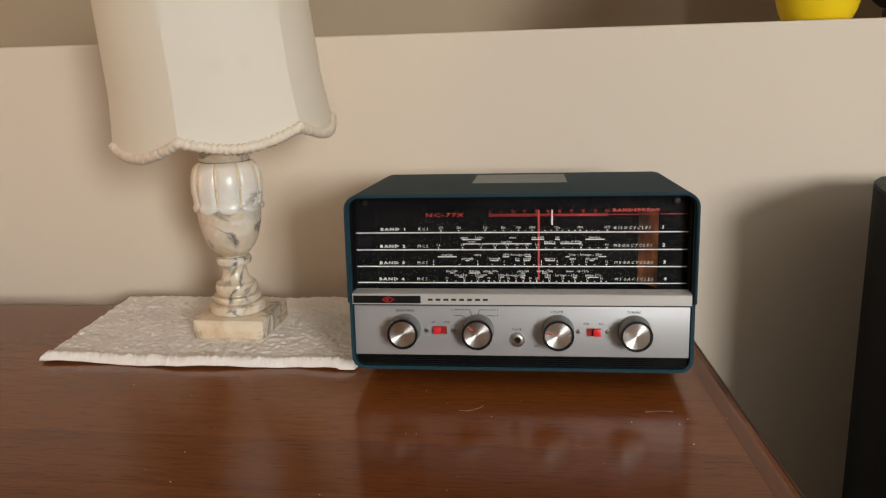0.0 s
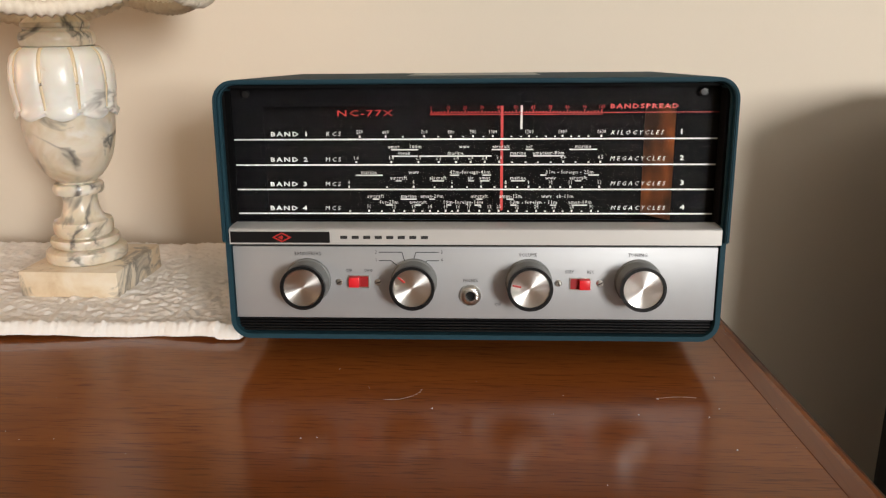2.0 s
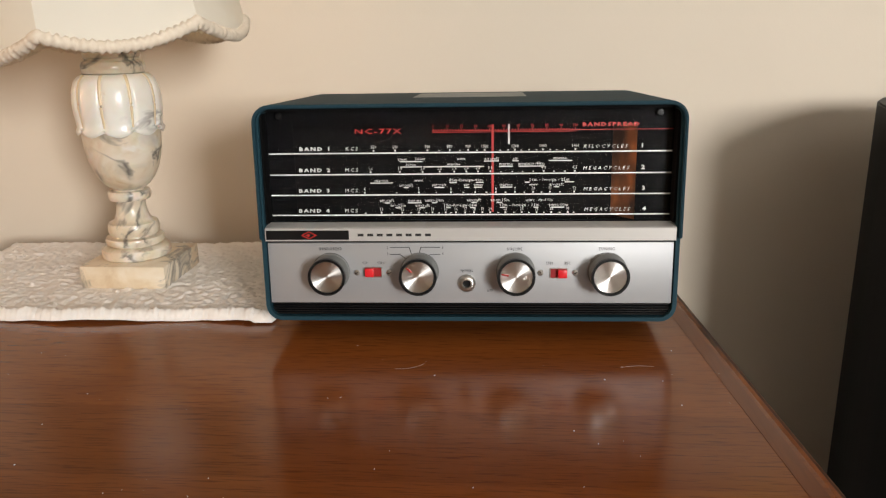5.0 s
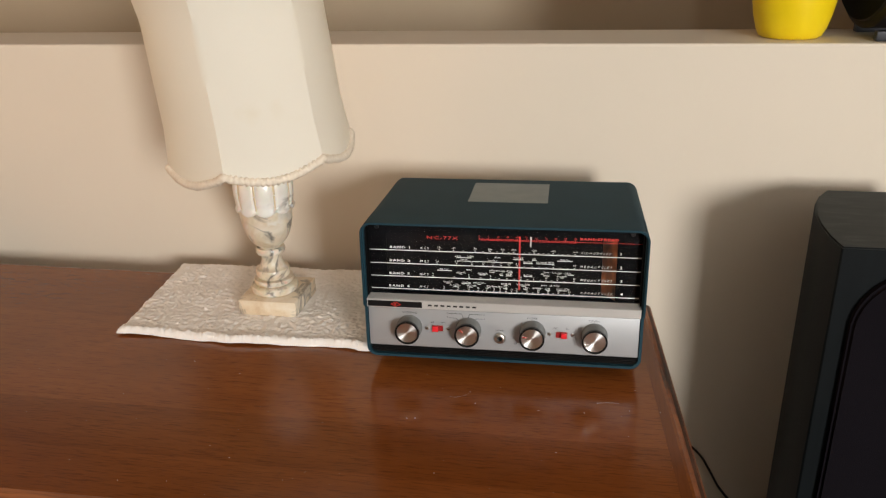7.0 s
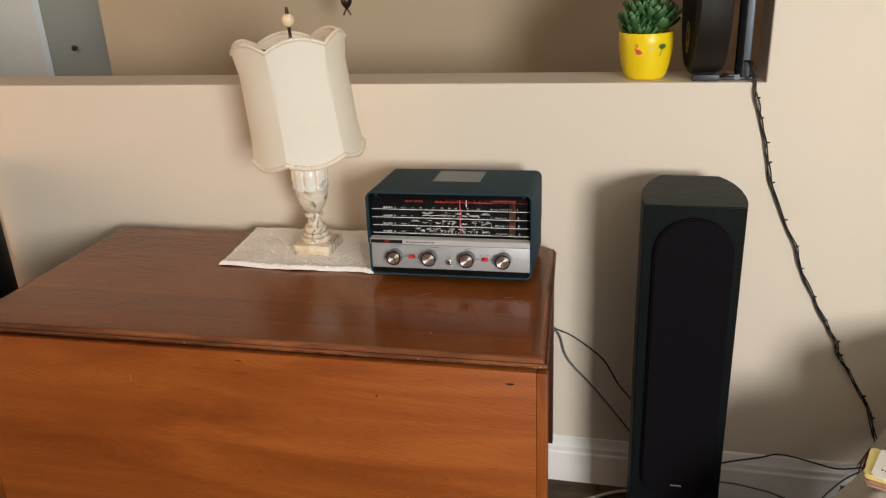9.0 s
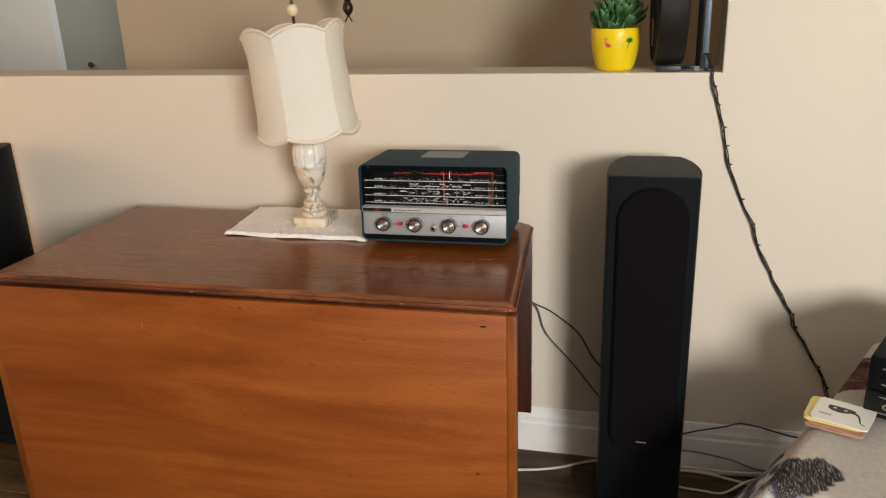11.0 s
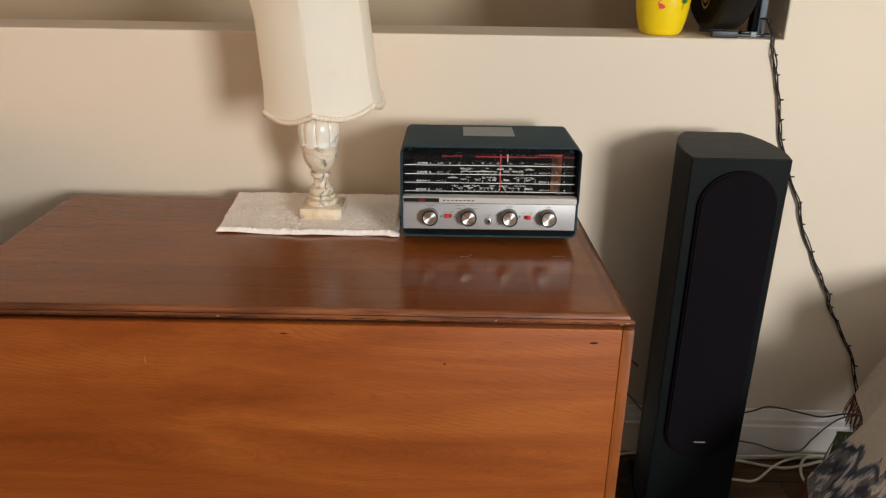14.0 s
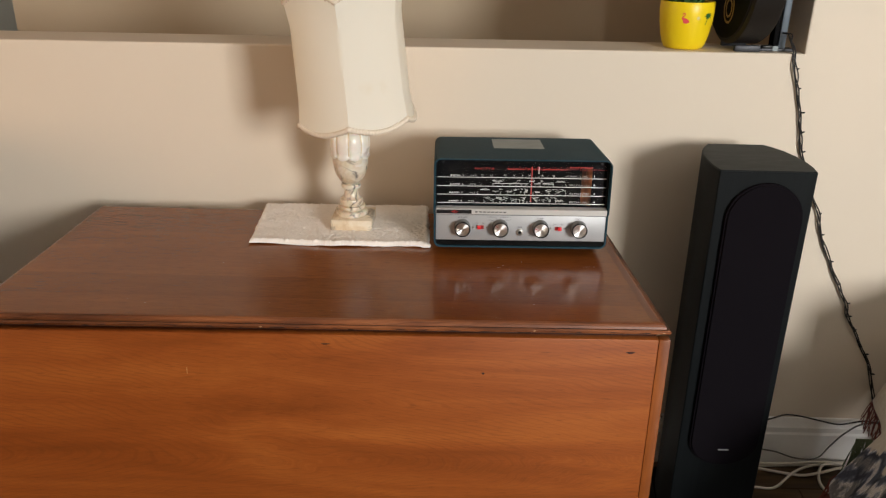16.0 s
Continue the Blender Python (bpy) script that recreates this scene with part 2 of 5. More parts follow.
wire(M_DIAL, blend(M_DIAL, (0.0042, 0.0039, 0.0042), (0.0070, 0.0064, 0.0064), noise_tex(M_DIAL, v, 30, 4)), bsdf(M_DIAL), "Base Color")
# orange-to-dark colours paint a reflection seen in the dial glass
M_DIAL_REFLECTION = mat("painted_dial_reflection", (0.34, 0.14, 0.065), 0.45, 0.5)
v = coords(M_DIAL_REFLECTION)
rough_from(M_DIAL_REFLECTION, noise_tex(M_DIAL_REFLECTION, v, 60, 3), 0.3, 0.55)
wire(M_DIAL_REFLECTION, ramp(M_DIAL_REFLECTION, noise_tex(M_DIAL_REFLECTION, coords(M_DIAL_REFLECTION, (60, 8, 26)), 1.0, 2), (0.35, (0.045, 0.030, 0.026)), (0.55, (0.20, 0.085, 0.040)), (0.75, (0.46, 0.17, 0.06))), bsdf(M_DIAL_REFLECTION), "Base Color")
M_GLASS = mat("dial_glass", (1, 1, 1), 0.01, Transmission_Weight=1.0, IOR=1.10)
M_WHITE = mat("white_print", (0.60, 0.60, 0.58), 0.5)
M_RED = mat("red_print", (0.40, 0.020, 0.016), 0.45)
M_REDPLASTIC = mat("red_plastic", (0.72, 0.022, 0.03), 0.3)
M_INK = mat("black_print", (0.02, 0.02, 0.02), 0.5)
M_PLATE = mat("grey_foil_label", (0.15, 0.18, 0.185), 0.45, 0.2)
v = coords(M_PLATE)
rough_from(M_PLATE, noise_tex(M_PLATE, v, 40, 4), 0.32, 0.55)
M_CHROME = mat("dull_chrome", (0.62, 0.60, 0.56), 0.28, 1.0)
v = coords(M_CHROME)
rough_from(M_CHROME, noise_tex(M_CHROME, v, 300, 3), 0.2, 0.4)

M_MARBLE = mat("veined_alabaster", (0.74, 0.66, 0.53), 0.28, Subsurface_Weight=0.12, Subsurface_Scale=0.01)
v = coords(M_MARBLE)
cloud = noise_tex(M_MARBLE, v, 26, 4, 0.6, 0.6)
vein = noise_tex(M_MARBLE, coords(M_MARBLE, (1, 1, 1.3), (0.5, 0.3, 0.2)), 11, 4, 0.55, 1.3)
smoke = noise_tex(M_MARBLE, coords(M_MARBLE, (1, 1, 1), (0.2, 0.8, 0.6)), 15, 4, 0.6, 0.4)
c = ramp(M_MARBLE, cloud, (0.28, (0.54, 0.40, 0.24)), (0.44, (0.66, 0.56, 0.42)), (0.62, (0.74, 0.67, 0.56)))
c = blend(M_MARBLE, c, (0.78, 0.75, 0.71), ramp(M_MARBLE, noise_tex(M_MARBLE, v, 38, 3, 0.5, 0.5), (0.56, grey(0)), (0.68, grey(0.7))))
patch = ramp(M_MARBLE, smoke, (0.40, grey(0.1)), (0.52, grey(1)))
veins = ramp(M_MARBLE, vein, (0.455, grey(0)), (0.490, grey(0.8)), (0.502, grey(0.95)), (0.535, grey(0.2)), (0.575, grey(0)))
c = blend(M_MARBLE, c, (0.10, 0.095, 0.09), blend(M_MARBLE, veins, patch, 1.0, "MULTIPLY"))
c = blend(M_MARBLE, c, (0.40, 0.38, 0.35), ramp(M_MARBLE, smoke, (0.58, grey(0)), (0.74, grey(0.65))))
wire(M_MARBLE, c, bsdf(M_MARBLE), "Base Color")
M_PLINTH = mat("stained_alabaster", (0.70, 0.58, 0.42), 0.35)
px, py_, pz_ = axes(M_PLINTH)
c = ramp(M_PLINTH, noise_tex(M_PLINTH, coords(M_PLINTH), 30, 4, 0.6, 0.5), (0.30, (0.60, 0.45, 0.29)), (0.50, (0.72, 0.60, 0.44)), (0.68, (0.78, 0.69, 0.56)))
rim_x = maths(M_PLINTH, "ABSOLUTE", maths(M_PLINTH, "SUBTRACT", px, 0.0035))
stain = maths(M_PLINTH, "ADD", maths(M_PLINTH, "MULTIPLY", rim_x, 6.0), noise_tex(M_PLINTH, coords(M_PLINTH, (1, 1, 1), (0.4, 0.7, 0.2)), 26, 5, 0.65, 1.0))
c = blend(M_PLINTH, c, (0.15, 0.145, 0.135), ramp(M_PLINTH, stain, (0.70, grey(0)), (0.80, grey(0.85)), (0.90, grey(0.35))))
wire(M_PLINTH, c, bsdf(M_PLINTH), "Base Color")
M_PETAL = mat("white_alabaster", (0.82, 0.79, 0.72), 0.28, Subsurface_Weight=0.12, Subsurface_Scale=0.01)
v = coords(M_PETAL)
c = ramp(M_PETAL, noise_tex(M_PETAL, v, 20, 4, 0.6, 0.5), (0.28, (0.60, 0.46, 0.30)), (0.40, (0.77, 0.73, 0.66)), (0.66, (0.82, 0.80, 0.76)))
c = blend(M_PETAL, c, (0.16, 0.14, 0.13), blend(M_PETAL, ramp(M_PETAL, noise_tex(M_PETAL, v, 13, 4, 0.6, 1.2), (0.475, grey(0)), (0.500, grey(0.7)), (0.535, grey(0))), ramp(M_PETAL, noise_tex(M_PETAL, coords(M_PETAL, (1, 1, 1), (0.3, 0.1, 0.9)), 17, 2), (0.52, grey(0)), (0.62, grey(1))), 1.0, "MULTIPLY"))
wire(M_PETAL, c, bsdf(M_PETAL), "Base Color")
M_SHADE = mat("cream_silk_shade", (0.80, 0.76, 0.64), 0.6, spec=0.25)
v = coords(M_SHADE)
stain = ramp(M_SHADE, noise_tex(M_SHADE, v, 10, 4), (0.62, grey(0)), (0.80, grey(0.5)))
wire(M_SHADE, blend(M_SHADE, (0.97, 0.945, 0.855), (0.86, 0.77, 0.58), stain), bsdf(M_SHADE), "Base Color")
bump(M_SHADE, noise_tex(M_SHADE, coords(M_SHADE, (900, 900, 60)), 1.0, 2), 0.15, 0.0004)
tl = node(M_SHADE, "ShaderNodeBsdfTranslucent")
tl.inputs["Color"].default_value = (0.98, 0.87, 0.66, 1)
mx = node(M_SHADE, "ShaderNodeMixShader", Fac=0.36)
wire(M_SHADE, bsdf(M_SHADE).outputs[0], mx, 1)
wire(M_SHADE, tl.outputs[0], mx, 2)
wire(M_SHADE, mx.outputs[0], M_SHADE.node_tree.nodes["Material Output"], "Surface")
M_IVORY = mat("cream_onyx", (0.74, 0.60, 0.40), 0.25)
wire(M_IVORY, blend(M_IVORY, (0.66, 0.50, 0.30), (0.78, 0.66, 0.48), noise_tex(M_IVORY, coords(M_IVORY), 60, 3)), bsdf(M_IVORY), "Base Color")
M_BRAID = mat("ecru_braid", (0.62, 0.49, 0.34), 0.85)
v = coords(M_BRAID)
wire(M_BRAID, blend(M_BRAID, (0.66, 0.54, 0.41), (0.86, 0.78, 0.66), noise_tex(M_BRAID, v, 260, 3)), bsdf(M_BRAID), "Base Color")
M_CLOTH = mat("white_chenille", (0.74, 0.70, 0.63), 0.95, spec=0.1)
v = coords(M_CLOTH)
wire(M_CLOTH, blend(M_CLOTH, (0.81, 0.765, 0.715), (0.90, 0.865, 0.825), noise_tex(M_CLOTH, v, 60, 4)), bsdf(M_CLOTH), "Base Color")
bump(M_CLOTH, noise_tex(M_CLOTH, coords(M_CLOTH, (0.6, 1, 1)), 330, 4, 0.65), 0.5, 0.0012)
M_BRONZE = mat("dark_bronze", (0.045, 0.032, 0.024), 0.4, 0.7)
v = coords(M_BRONZE)
wire(M_BRONZE, blend(M_BRONZE, (0.03, 0.022, 0.018), (0.09, 0.06, 0.04), noise_tex(M_BRONZE, v, 80, 4)), bsdf(M_BRONZE), "Base Color")
M_SPK = mat("black_ash_vinyl", (0.012, 0.014, 0.017), 0.55, spec=0.12)
v = coords(M_SPK, (60, 60, 3))
g = noise_tex(M_SPK, v, 2.0, 4)
wire(M_SPK, blend(M_SPK, (0.0017, 0.0027, 0.0034), (0.0055, 0.0078, 0.0090), g), bsdf(M_SPK), "Base Color")
bump(M_SPK, g, 0.2, 0.0008)
# dust streaks, on a base lightened for the light that the top catches
M_SPK_TOP = mat("dusty_lit_top_vinyl", (0.03, 0.034, 0.034), 0.6, spec=0.2)
wire(M_SPK_TOP, ramp(M_SPK_TOP, noise_tex(M_SPK_TOP, coords(M_SPK_TOP, (14, 55, 14), (0, 0, 0.5)), 1.0, 5, 0.65, 0.6), (0.30, (0.016, 0.020, 0.021)), (0.55, (0.030, 0.035, 0.035)), (0.75, (0.060, 0.066, 0.062))), bsdf(M_SPK_TOP), "Base Color")
M_GRILLE = mat("black_grille_cloth", (0.0066, 0.0054, 0.0074), 0.95, spec=0.05)
v = coords(M_GRILLE)
bump(M_GRILLE, noise_tex(M_GRILLE, v, 900, 1), 0.5, 0.0008)
M_YELLOW = mat("yellow_glaze", (0.86, 0.62, 0.006), 0.34, spec=0.35)
v = coords(M_YELLOW)
wire(M_YELLOW, blend(M_YELLOW, (0.86, 0.60, 0.006), (0.88, 0.66, 0.015), noise_tex(M_YELLOW, v, 25, 3)), bsdf(M_YELLOW), "Base Color")
M_PINK = mat("flamingo_pink_print", (0.72, 0.08, 0.10), 0.3)
M_GREENPRINT = mat("green_print", (0.03, 0.13, 0.035), 0.3)
M_LEAVES = mat("succulent_green", (0.035, 0.11, 0.03), 0.45)
oi = node(M_LEAVES, "ShaderNodeNewGeometry")
wire(M_LEAVES, ramp(M_LEAVES, oi.outputs["Random Per Island"], (0.0, (0.025, 0.080, 0.022)), (0.5, (0.055, 0.155, 0.045)), (1.0, (0.10, 0.23, 0.085))), bsdf(M_LEAVES), "Base Color")
M_SOIL = mat("dark_soil", (0.03, 0.02, 0.014), 0.95)
bump(M_SOIL, noise_tex(M_SOIL, coords(M_SOIL), 200, 4), 0.8, 0.004)
M_DRUM = mat("dark_brown_enamel", (0.012, 0.009, 0.007), 0.55, spec=0.22)
v = coords(M_DRUM)
rough_from(M_DRUM, noise_tex(M_DRUM, v, 35, 5), 0.48, 0.66)
M_STEEL = mat("blue_grey_steel", (0.17, 0.21, 0.26), 0.42, 0.6)
v = coords(M_STEEL)
wire(M_STEEL, blend(M_STEEL, (0.10, 0.125, 0.155), (0.19, 0.225, 0.26), noise_tex(M_STEEL, v, 40, 5)), bsdf(M_STEEL), "Base Color")
M_DARKSTEEL = mat("dark_steel", (0.05, 0.052, 0.06), 0.45, 0.5)
rough_from(M_DARKSTEEL, noise_tex(M_DARKSTEEL, coords(M_DARKSTEEL), 60, 4), 0.35, 0.6)
M_GOLD = mat("gold_print", (0.50, 0.33, 0.10), 0.35, 0.7)
M_CABLE_B = mat("black_rubber_cable", (0.012, 0.011, 0.011), 0.5)
v = coords(M_CABLE_B)
rough_from(M_CABLE_B, noise_tex(M_CABLE_B, v, 90, 3), 0.4, 0.65)
M_CABLE_G = mat("grey_flex", (0.11, 0.11, 0.105), 0.5)
M_CABLE_W = mat("white_pvc_cable", (0.66, 0.63, 0.57), 0.45)
v = coords(M_CABLE_W)
wire(M_CABLE_W, blend(M_CABLE_W, (0.68, 0.65, 0.59), (0.52, 0.48, 0.41), noise_tex(M_CABLE_W, v, 30, 4)), bsdf(M_CABLE_W), "Base Color")

M_THROW = mat("tapestry_throw", (0.66, 0.58, 0.48), 0.95, spec=0.1)
v = coords(M_THROW)
n1 = noise_tex(M_THROW, v, 3.1, 5, 0.6, 1.6)
n2 = noise_tex(M_THROW, coords(M_THROW, (1, 1, 1), (0.4, 0.2, 1.1)), 5.0, 4.5, 0.62, 0.8)
n3 = noise_tex(M_THROW, coords(M_THROW, (1.0, 1.0, 1.0), (1.2, 0.3, 0.2)), 4.0, 4, 0.6, 2.8)
c = ramp(M_THROW, noise_tex(M_THROW, v, 90, 3), (0.3, (0.82, 0.74, 0.66)), (0.7, (0.92, 0.87, 0.80)))
knit = ramp(M_THROW, noise_tex(M_THROW, coords(M_THROW, (1, 1, 1.6), (0.3, 0.5, 0.1)), 320, 2), (0.36, grey(0.75)), (0.62, grey(1.25)))
tc = node(M_THROW, "ShaderNodeTexCoord")
lean_dot = node(M_THROW, "ShaderNodeVectorMath")
lean_dot.operation = "DOT_PRODUCT"
wire(M_THROW, tc.outputs["Object"], lean_dot, 0)
lean_dot.inputs[1].default_value = (-1.063, -0.30, -0.90)
edge = node(M_THROW, "ShaderNodeMath")
edge.operation = "MULTIPLY_ADD"
wire(M_THROW, n1, edge, 0)
edge.inputs[1].default_value = 0.34
wire(M_THROW, lean_dot.outputs["Value"], edge, 2)
lift = node(M_THROW, "ShaderNodeMath")
lift.operation = "ADD"
wire(M_THROW, edge.outputs[0], lift, 0)
lift.inputs[1].default_value = 2.21
stripe = maths(M_THROW, "SINE", maths(M_THROW, "ADD", maths(M_THROW, "MULTIPLY", lift.outputs[0], 70.0), maths(M_THROW, "MULTIPLY", n2, 18.0)))
stripe = maths(M_THROW, "ADD", maths(M_THROW, "MULTIPLY", stripe, 0.5), 0.5)
blue = ramp(M_THROW, stripe, (0.08, (0.14, 0.155, 0.21)), (0.34, (0.34, 0.37, 0.47)), (0.60, (0.58, 0.60, 0.67)), (0.80, (0.86, 0.84, 0.84)))
blue = blend(M_THROW, blue, (0.075, 0.08, 0.10), ramp(M_THROW, n3, (0.56, grey(0)), (0.60, grey(0.7))))
blue = blend(M_THROW, blue, knit, 1.0, "MULTIPLY")
c = blend(M_THROW, c, blue, ramp(M_THROW, lift.outputs[0], (0.985, grey(0)), (0.991, grey(1))))
speck = ramp(M_THROW, noise_tex(M_THROW, coords(M_THROW, (420, 60, 420), (0.3, 0.2, 0.9)), 1.0, 2), (0.42, (0.055, 0.05, 0.055)), (0.55, (0.13, 0.12, 0.12)), (0.66, (0.50, 0.46, 0.40)))
spot = node(M_THROW, "ShaderNodeVectorMath")
spot.operation = "DISTANCE"
wire(M_THROW, tc.outputs["Object"], spot, 0)
spot.inputs[1].default_value = (0.835, 0.452, 0.45)
spot_edge = node(M_THROW, "ShaderNodeMath")
spot_edge.operation = "MULTIPLY_ADD"
wire(M_THROW, n1, spot_edge, 0)
spot_edge.inputs[1].default_value = 0.16
wire(M_THROW, spot.outputs["Value"], spot_edge, 2)
c = blend(M_THROW, speck, c, ramp(M_THROW, spot_edge.outputs[0], (0.148, grey(0)), (0.153, grey(1))))
dist = node(M_THROW, "ShaderNodeVectorMath")
dist.operation = "DISTANCE"
wire(M_THROW, tc.outputs["Object"], dist, 0)
dist.inputs[1].default_value = (1.0, 0.88, 0.47)
swirl = node(M_THROW, "ShaderNodeMath")
swirl.operation = "MULTIPLY_ADD"
wire(M_THROW, n3, swirl, 0)
swirl.inputs[1].default_value = 0.16
wire(M_THROW, dist.outputs["Value"], swirl, 2)
red = ramp(M_THROW, n2, (0.40, (0.13, 0.055, 0.055)), (0.48, (0.40, 0.21, 0.19)), (0.54, (0.17, 0.07, 0.07)), (0.62, (0.36, 0.18, 0.16)))
c = blend(M_THROW, red, c, ramp(M_THROW, swirl.outputs[0], (0.190, grey(0)), (0.197, grey(1))))
wire(M_THROW, c, bsdf(M_THROW), "Base Color")
bump(M_THROW, noise_tex(M_THROW, v, 420, 2), 0.1, 0.0003)
M_FRINGE = mat("maroon_fringe", (0.17, 0.05, 0.04), 0.9)
M_FRINGE_W = mat("cream_fringe", (0.55, 0.50, 0.44), 0.9)
M_FRINGE_G = mat("green_fringe", (0.13, 0.17, 0.09), 0.9)
M_CARD = mat("white_card", (0.78, 0.75, 0.68), 0.5)
M_CARD_Y = mat("yellow_card_edge", (0.74, 0.62, 0.22), 0.6)
M_MOULD_DARK = wood("dark_moulding", (0.012, 0.004, 0.002), (0.035, 0.011, 0.004), (0.11, 0.035, 0.012), 0, (0.35, 0.6), 0.0, 0.6)
M_DARKDENT = mat("grimy_dent", (0.016, 0.006, 0.004), 0.6)
M_CHIP = mat("bare_wood_chip", (0.52, 0.34, 0.20), 0.7)
M_HAIR = mat("pale_hair", (0.62, 0.52, 0.40), 0.5)
M_SCRATCH = mat("pale_scratch", (0.40, 0.18, 0.06), 0.6)
M_CARD_B = mat("pink_brown_card", (0.42, 0.24, 0.17), 0.6)
M_SILVERPRINT = mat("silver_print", (0.62, 0.62, 0.62), 0.35, 0.6)
M_WINFRAME = mat("window_white_paint", (0.78, 0.77, 0.74), 0.4)

# ---- building helpers ----


def thing(name, m, label, category, group=""):
    ob = new(name)
    ob.empty_display_size = 0.05
    ob.matrix_world = m
    return tagged(ob, label, category, group)


def part(name, bm, material, parent=None, label="", smooth=35):
    me = bpy.data.meshes.new(name)
    bm.normal_update()
    bm.to_mesh(me)
    bm.free()
    me.materials.append(material)
    if smooth:
        me.polygons.foreach_set("use_smooth", [True] * len(me.polygons))
        me.set_sharp_from_angle(angle=radians(smooth))
    ob = new(name, me)
    ob.parent = parent
    return tagged(ob, label)


def box(x0, x1, y0, y1, z0, z1, bevel=0.0, seg=2, bm=None):
    own = bmesh.new()
    bmesh.ops.create_cube(own, size=1.0, matrix=Matrix.Translation(((x0 + x1) / 2, (y0 + y1) / 2, (z0 + z1) / 2)) @ Matrix.Diagonal((x1 - x0, y1 - y0, z1 - z0, 1)))
    if bevel:
        bmesh.ops.bevel(own, geom=own.edges[:], offset=bevel, segments=seg, affect="EDGES", profile=0.5)
    if bm is None:
        return own
    add(bm, own)
    return bm


def add(bm, other, m=None):
    """Joins a bmesh into another."""
    if m is not None:
        bmesh.ops.transform(other, matrix=m, verts=other.verts[:])
    me = bpy.data.meshes.new("joined")
    other.to_mesh(me)
    other.free()
    bm.from_mesh(me)
    bpy.data.meshes.remove(me)
    return bm


def lathe(profile, seg=48, bm=None, wobble=None):
    """Turns (radius, height) pairs round z."""
    bm = bm or bmesh.new()
    rings = []
    for r, z in profile:
        if r < 1e-6:
            rings.append([bm.verts.new((0, 0, z))])
        else:
            rings.append([bm.verts.new(((r + (wobble(2 * math.pi * i / seg, z) if wobble else 0)) * math.cos(2 * math.pi * i / seg), (r + (wobble(2 * math.pi * i / seg, z) if wobble else 0)) * math.sin(2 * math.pi * i / seg), z)) for i in range(seg)])
    for a, b in zip(rings, rings[1:]):
        for i in range(seg):
            j = (i + 1) % seg
            if len(a) == 1 and len(b) > 1:
                bm.faces.new((a[0], b[j], b[i]))
            elif len(b) == 1 and len(a) > 1:
                bm.faces.new((a[i], a[j], b[0]))
            elif len(a) > 1:
                bm.faces.new((a[i], a[j], b[j], b[i]))
    bmesh.ops.recalc_face_normals(bm, faces=bm.faces[:])
    return bm


def prism(loop, axis_from, axis_to, place):
    """A solid whose outline is the loop; place(u, v, d) gives the point at depth d."""
    bm = bmesh.new()
    a = [bm.verts.new(place(u, v, axis_from)) for u, v in loop]
    b = [bm.verts.new(place(u, v, axis_to)) for u, v in loop]
    n = len(loop)
    for i in range(n):
        bm.faces.new((a[i], a[(i + 1) % n], b[(i + 1) % n], b[i]))
    bm.faces.new(a[::-1])
    bm.faces.new(b)
    bmesh.ops.recalc_face_normals(bm, faces=bm.faces[:])
    return bm


def facing(u, v, d):
    return (u, d, v)


def flat(u, v, d):
    return (u, v, d)


def rounded(x0, x1, z0, z1, r, seg=6):
    pts = []
    for cx, cz, a0 in ((x1 - r, z0 + r, -90), (x1 - r, z1 - r, 0), (x0 + r, z1 - r, 90), (x0 + r, z0 + r, 180)):
        pts += [(cx + r * math.cos(radians(a0 + 90 * i / seg)), cz + r * math.sin(radians(a0 + 90 * i / seg))) for i in range(seg + 1)]
    return pts


def ring_shell(outer, inner, d0, d1, place):
    """A band between two loops of equal length, from depth d0 to d1."""
    bm = bmesh.new()
    n = len(outer)
    q = [[bm.verts.new(place(u, v, d)) for u, v in loop] for loop, d in ((outer, d0), (outer, d1), (inner, d1), (inner, d0))]
    for k in range(4):
        a, b = q[k], q[(k + 1) % 4]
        for i in range(n):
            bm.faces.new((a[i], a[(i + 1) % n], b[(i + 1) % n], b[i]))
    bmesh.ops.recalc_face_normals(bm, faces=bm.faces[:])
    return bm


def tube(points, radius, seg=8, smooth_steps=6, bm=None, closed=False):
    """A round cable through the points, with a Catmull-Rom bend."""
    bm = bm or bmesh.new()
    p = [Vector(q) for q in points]
    path = []
    n = len(p)
    for i in range(n if closed else n - 1):
        a, b, c, d = (p[(i + k) % n] for k in (-1, 0, 1, 2)) if closed else (p[max(i - 1, 0)], p[i], p[i + 1], p[min(i + 2, n - 1)])
        for s in range(smooth_steps):
            t = s / smooth_steps
            path.append(0.5 * ((2 * b) + (c - a) * t + (2 * a - 5 * b + 4 * c - d) * t * t + (3 * b - a - 3 * c + d) * t ** 3))
    if not closed:
        path.append(p[-1])
    rings = []
    for i, q in enumerate(path):
        if closed:
            tangent = path[(i + 1) % len(path)] - path[i - 1]
        else:
            tangent = path[min(i + 1, len(path) - 1)] - path[max(i - 1, 0)]
        m = tangent.to_track_quat("Z", "Y").to_matrix()
        rr = radius(i / max(len(path) - 1, 1)) if callable(radius) else radius
        rings.append([bm.verts.new(q + m @ Vector((rr * math.cos(2 * math.pi * k / seg), rr * math.sin(2 * math.pi * k / seg), 0))) for k in range(seg)])
    pairs = list(zip(rings, rings[1:])) + ([(rings[-1], rings[0])] if closed else [])
    for a, b in pairs:
        for k in range(seg):
            bm.faces.new((a[k], a[(k + 1) % seg], b[(k + 1) % seg], b[k]))
    if not closed:
        bm.faces.new(rings[0][::-1])
        bm.faces.new(rings[-1])
    return bm


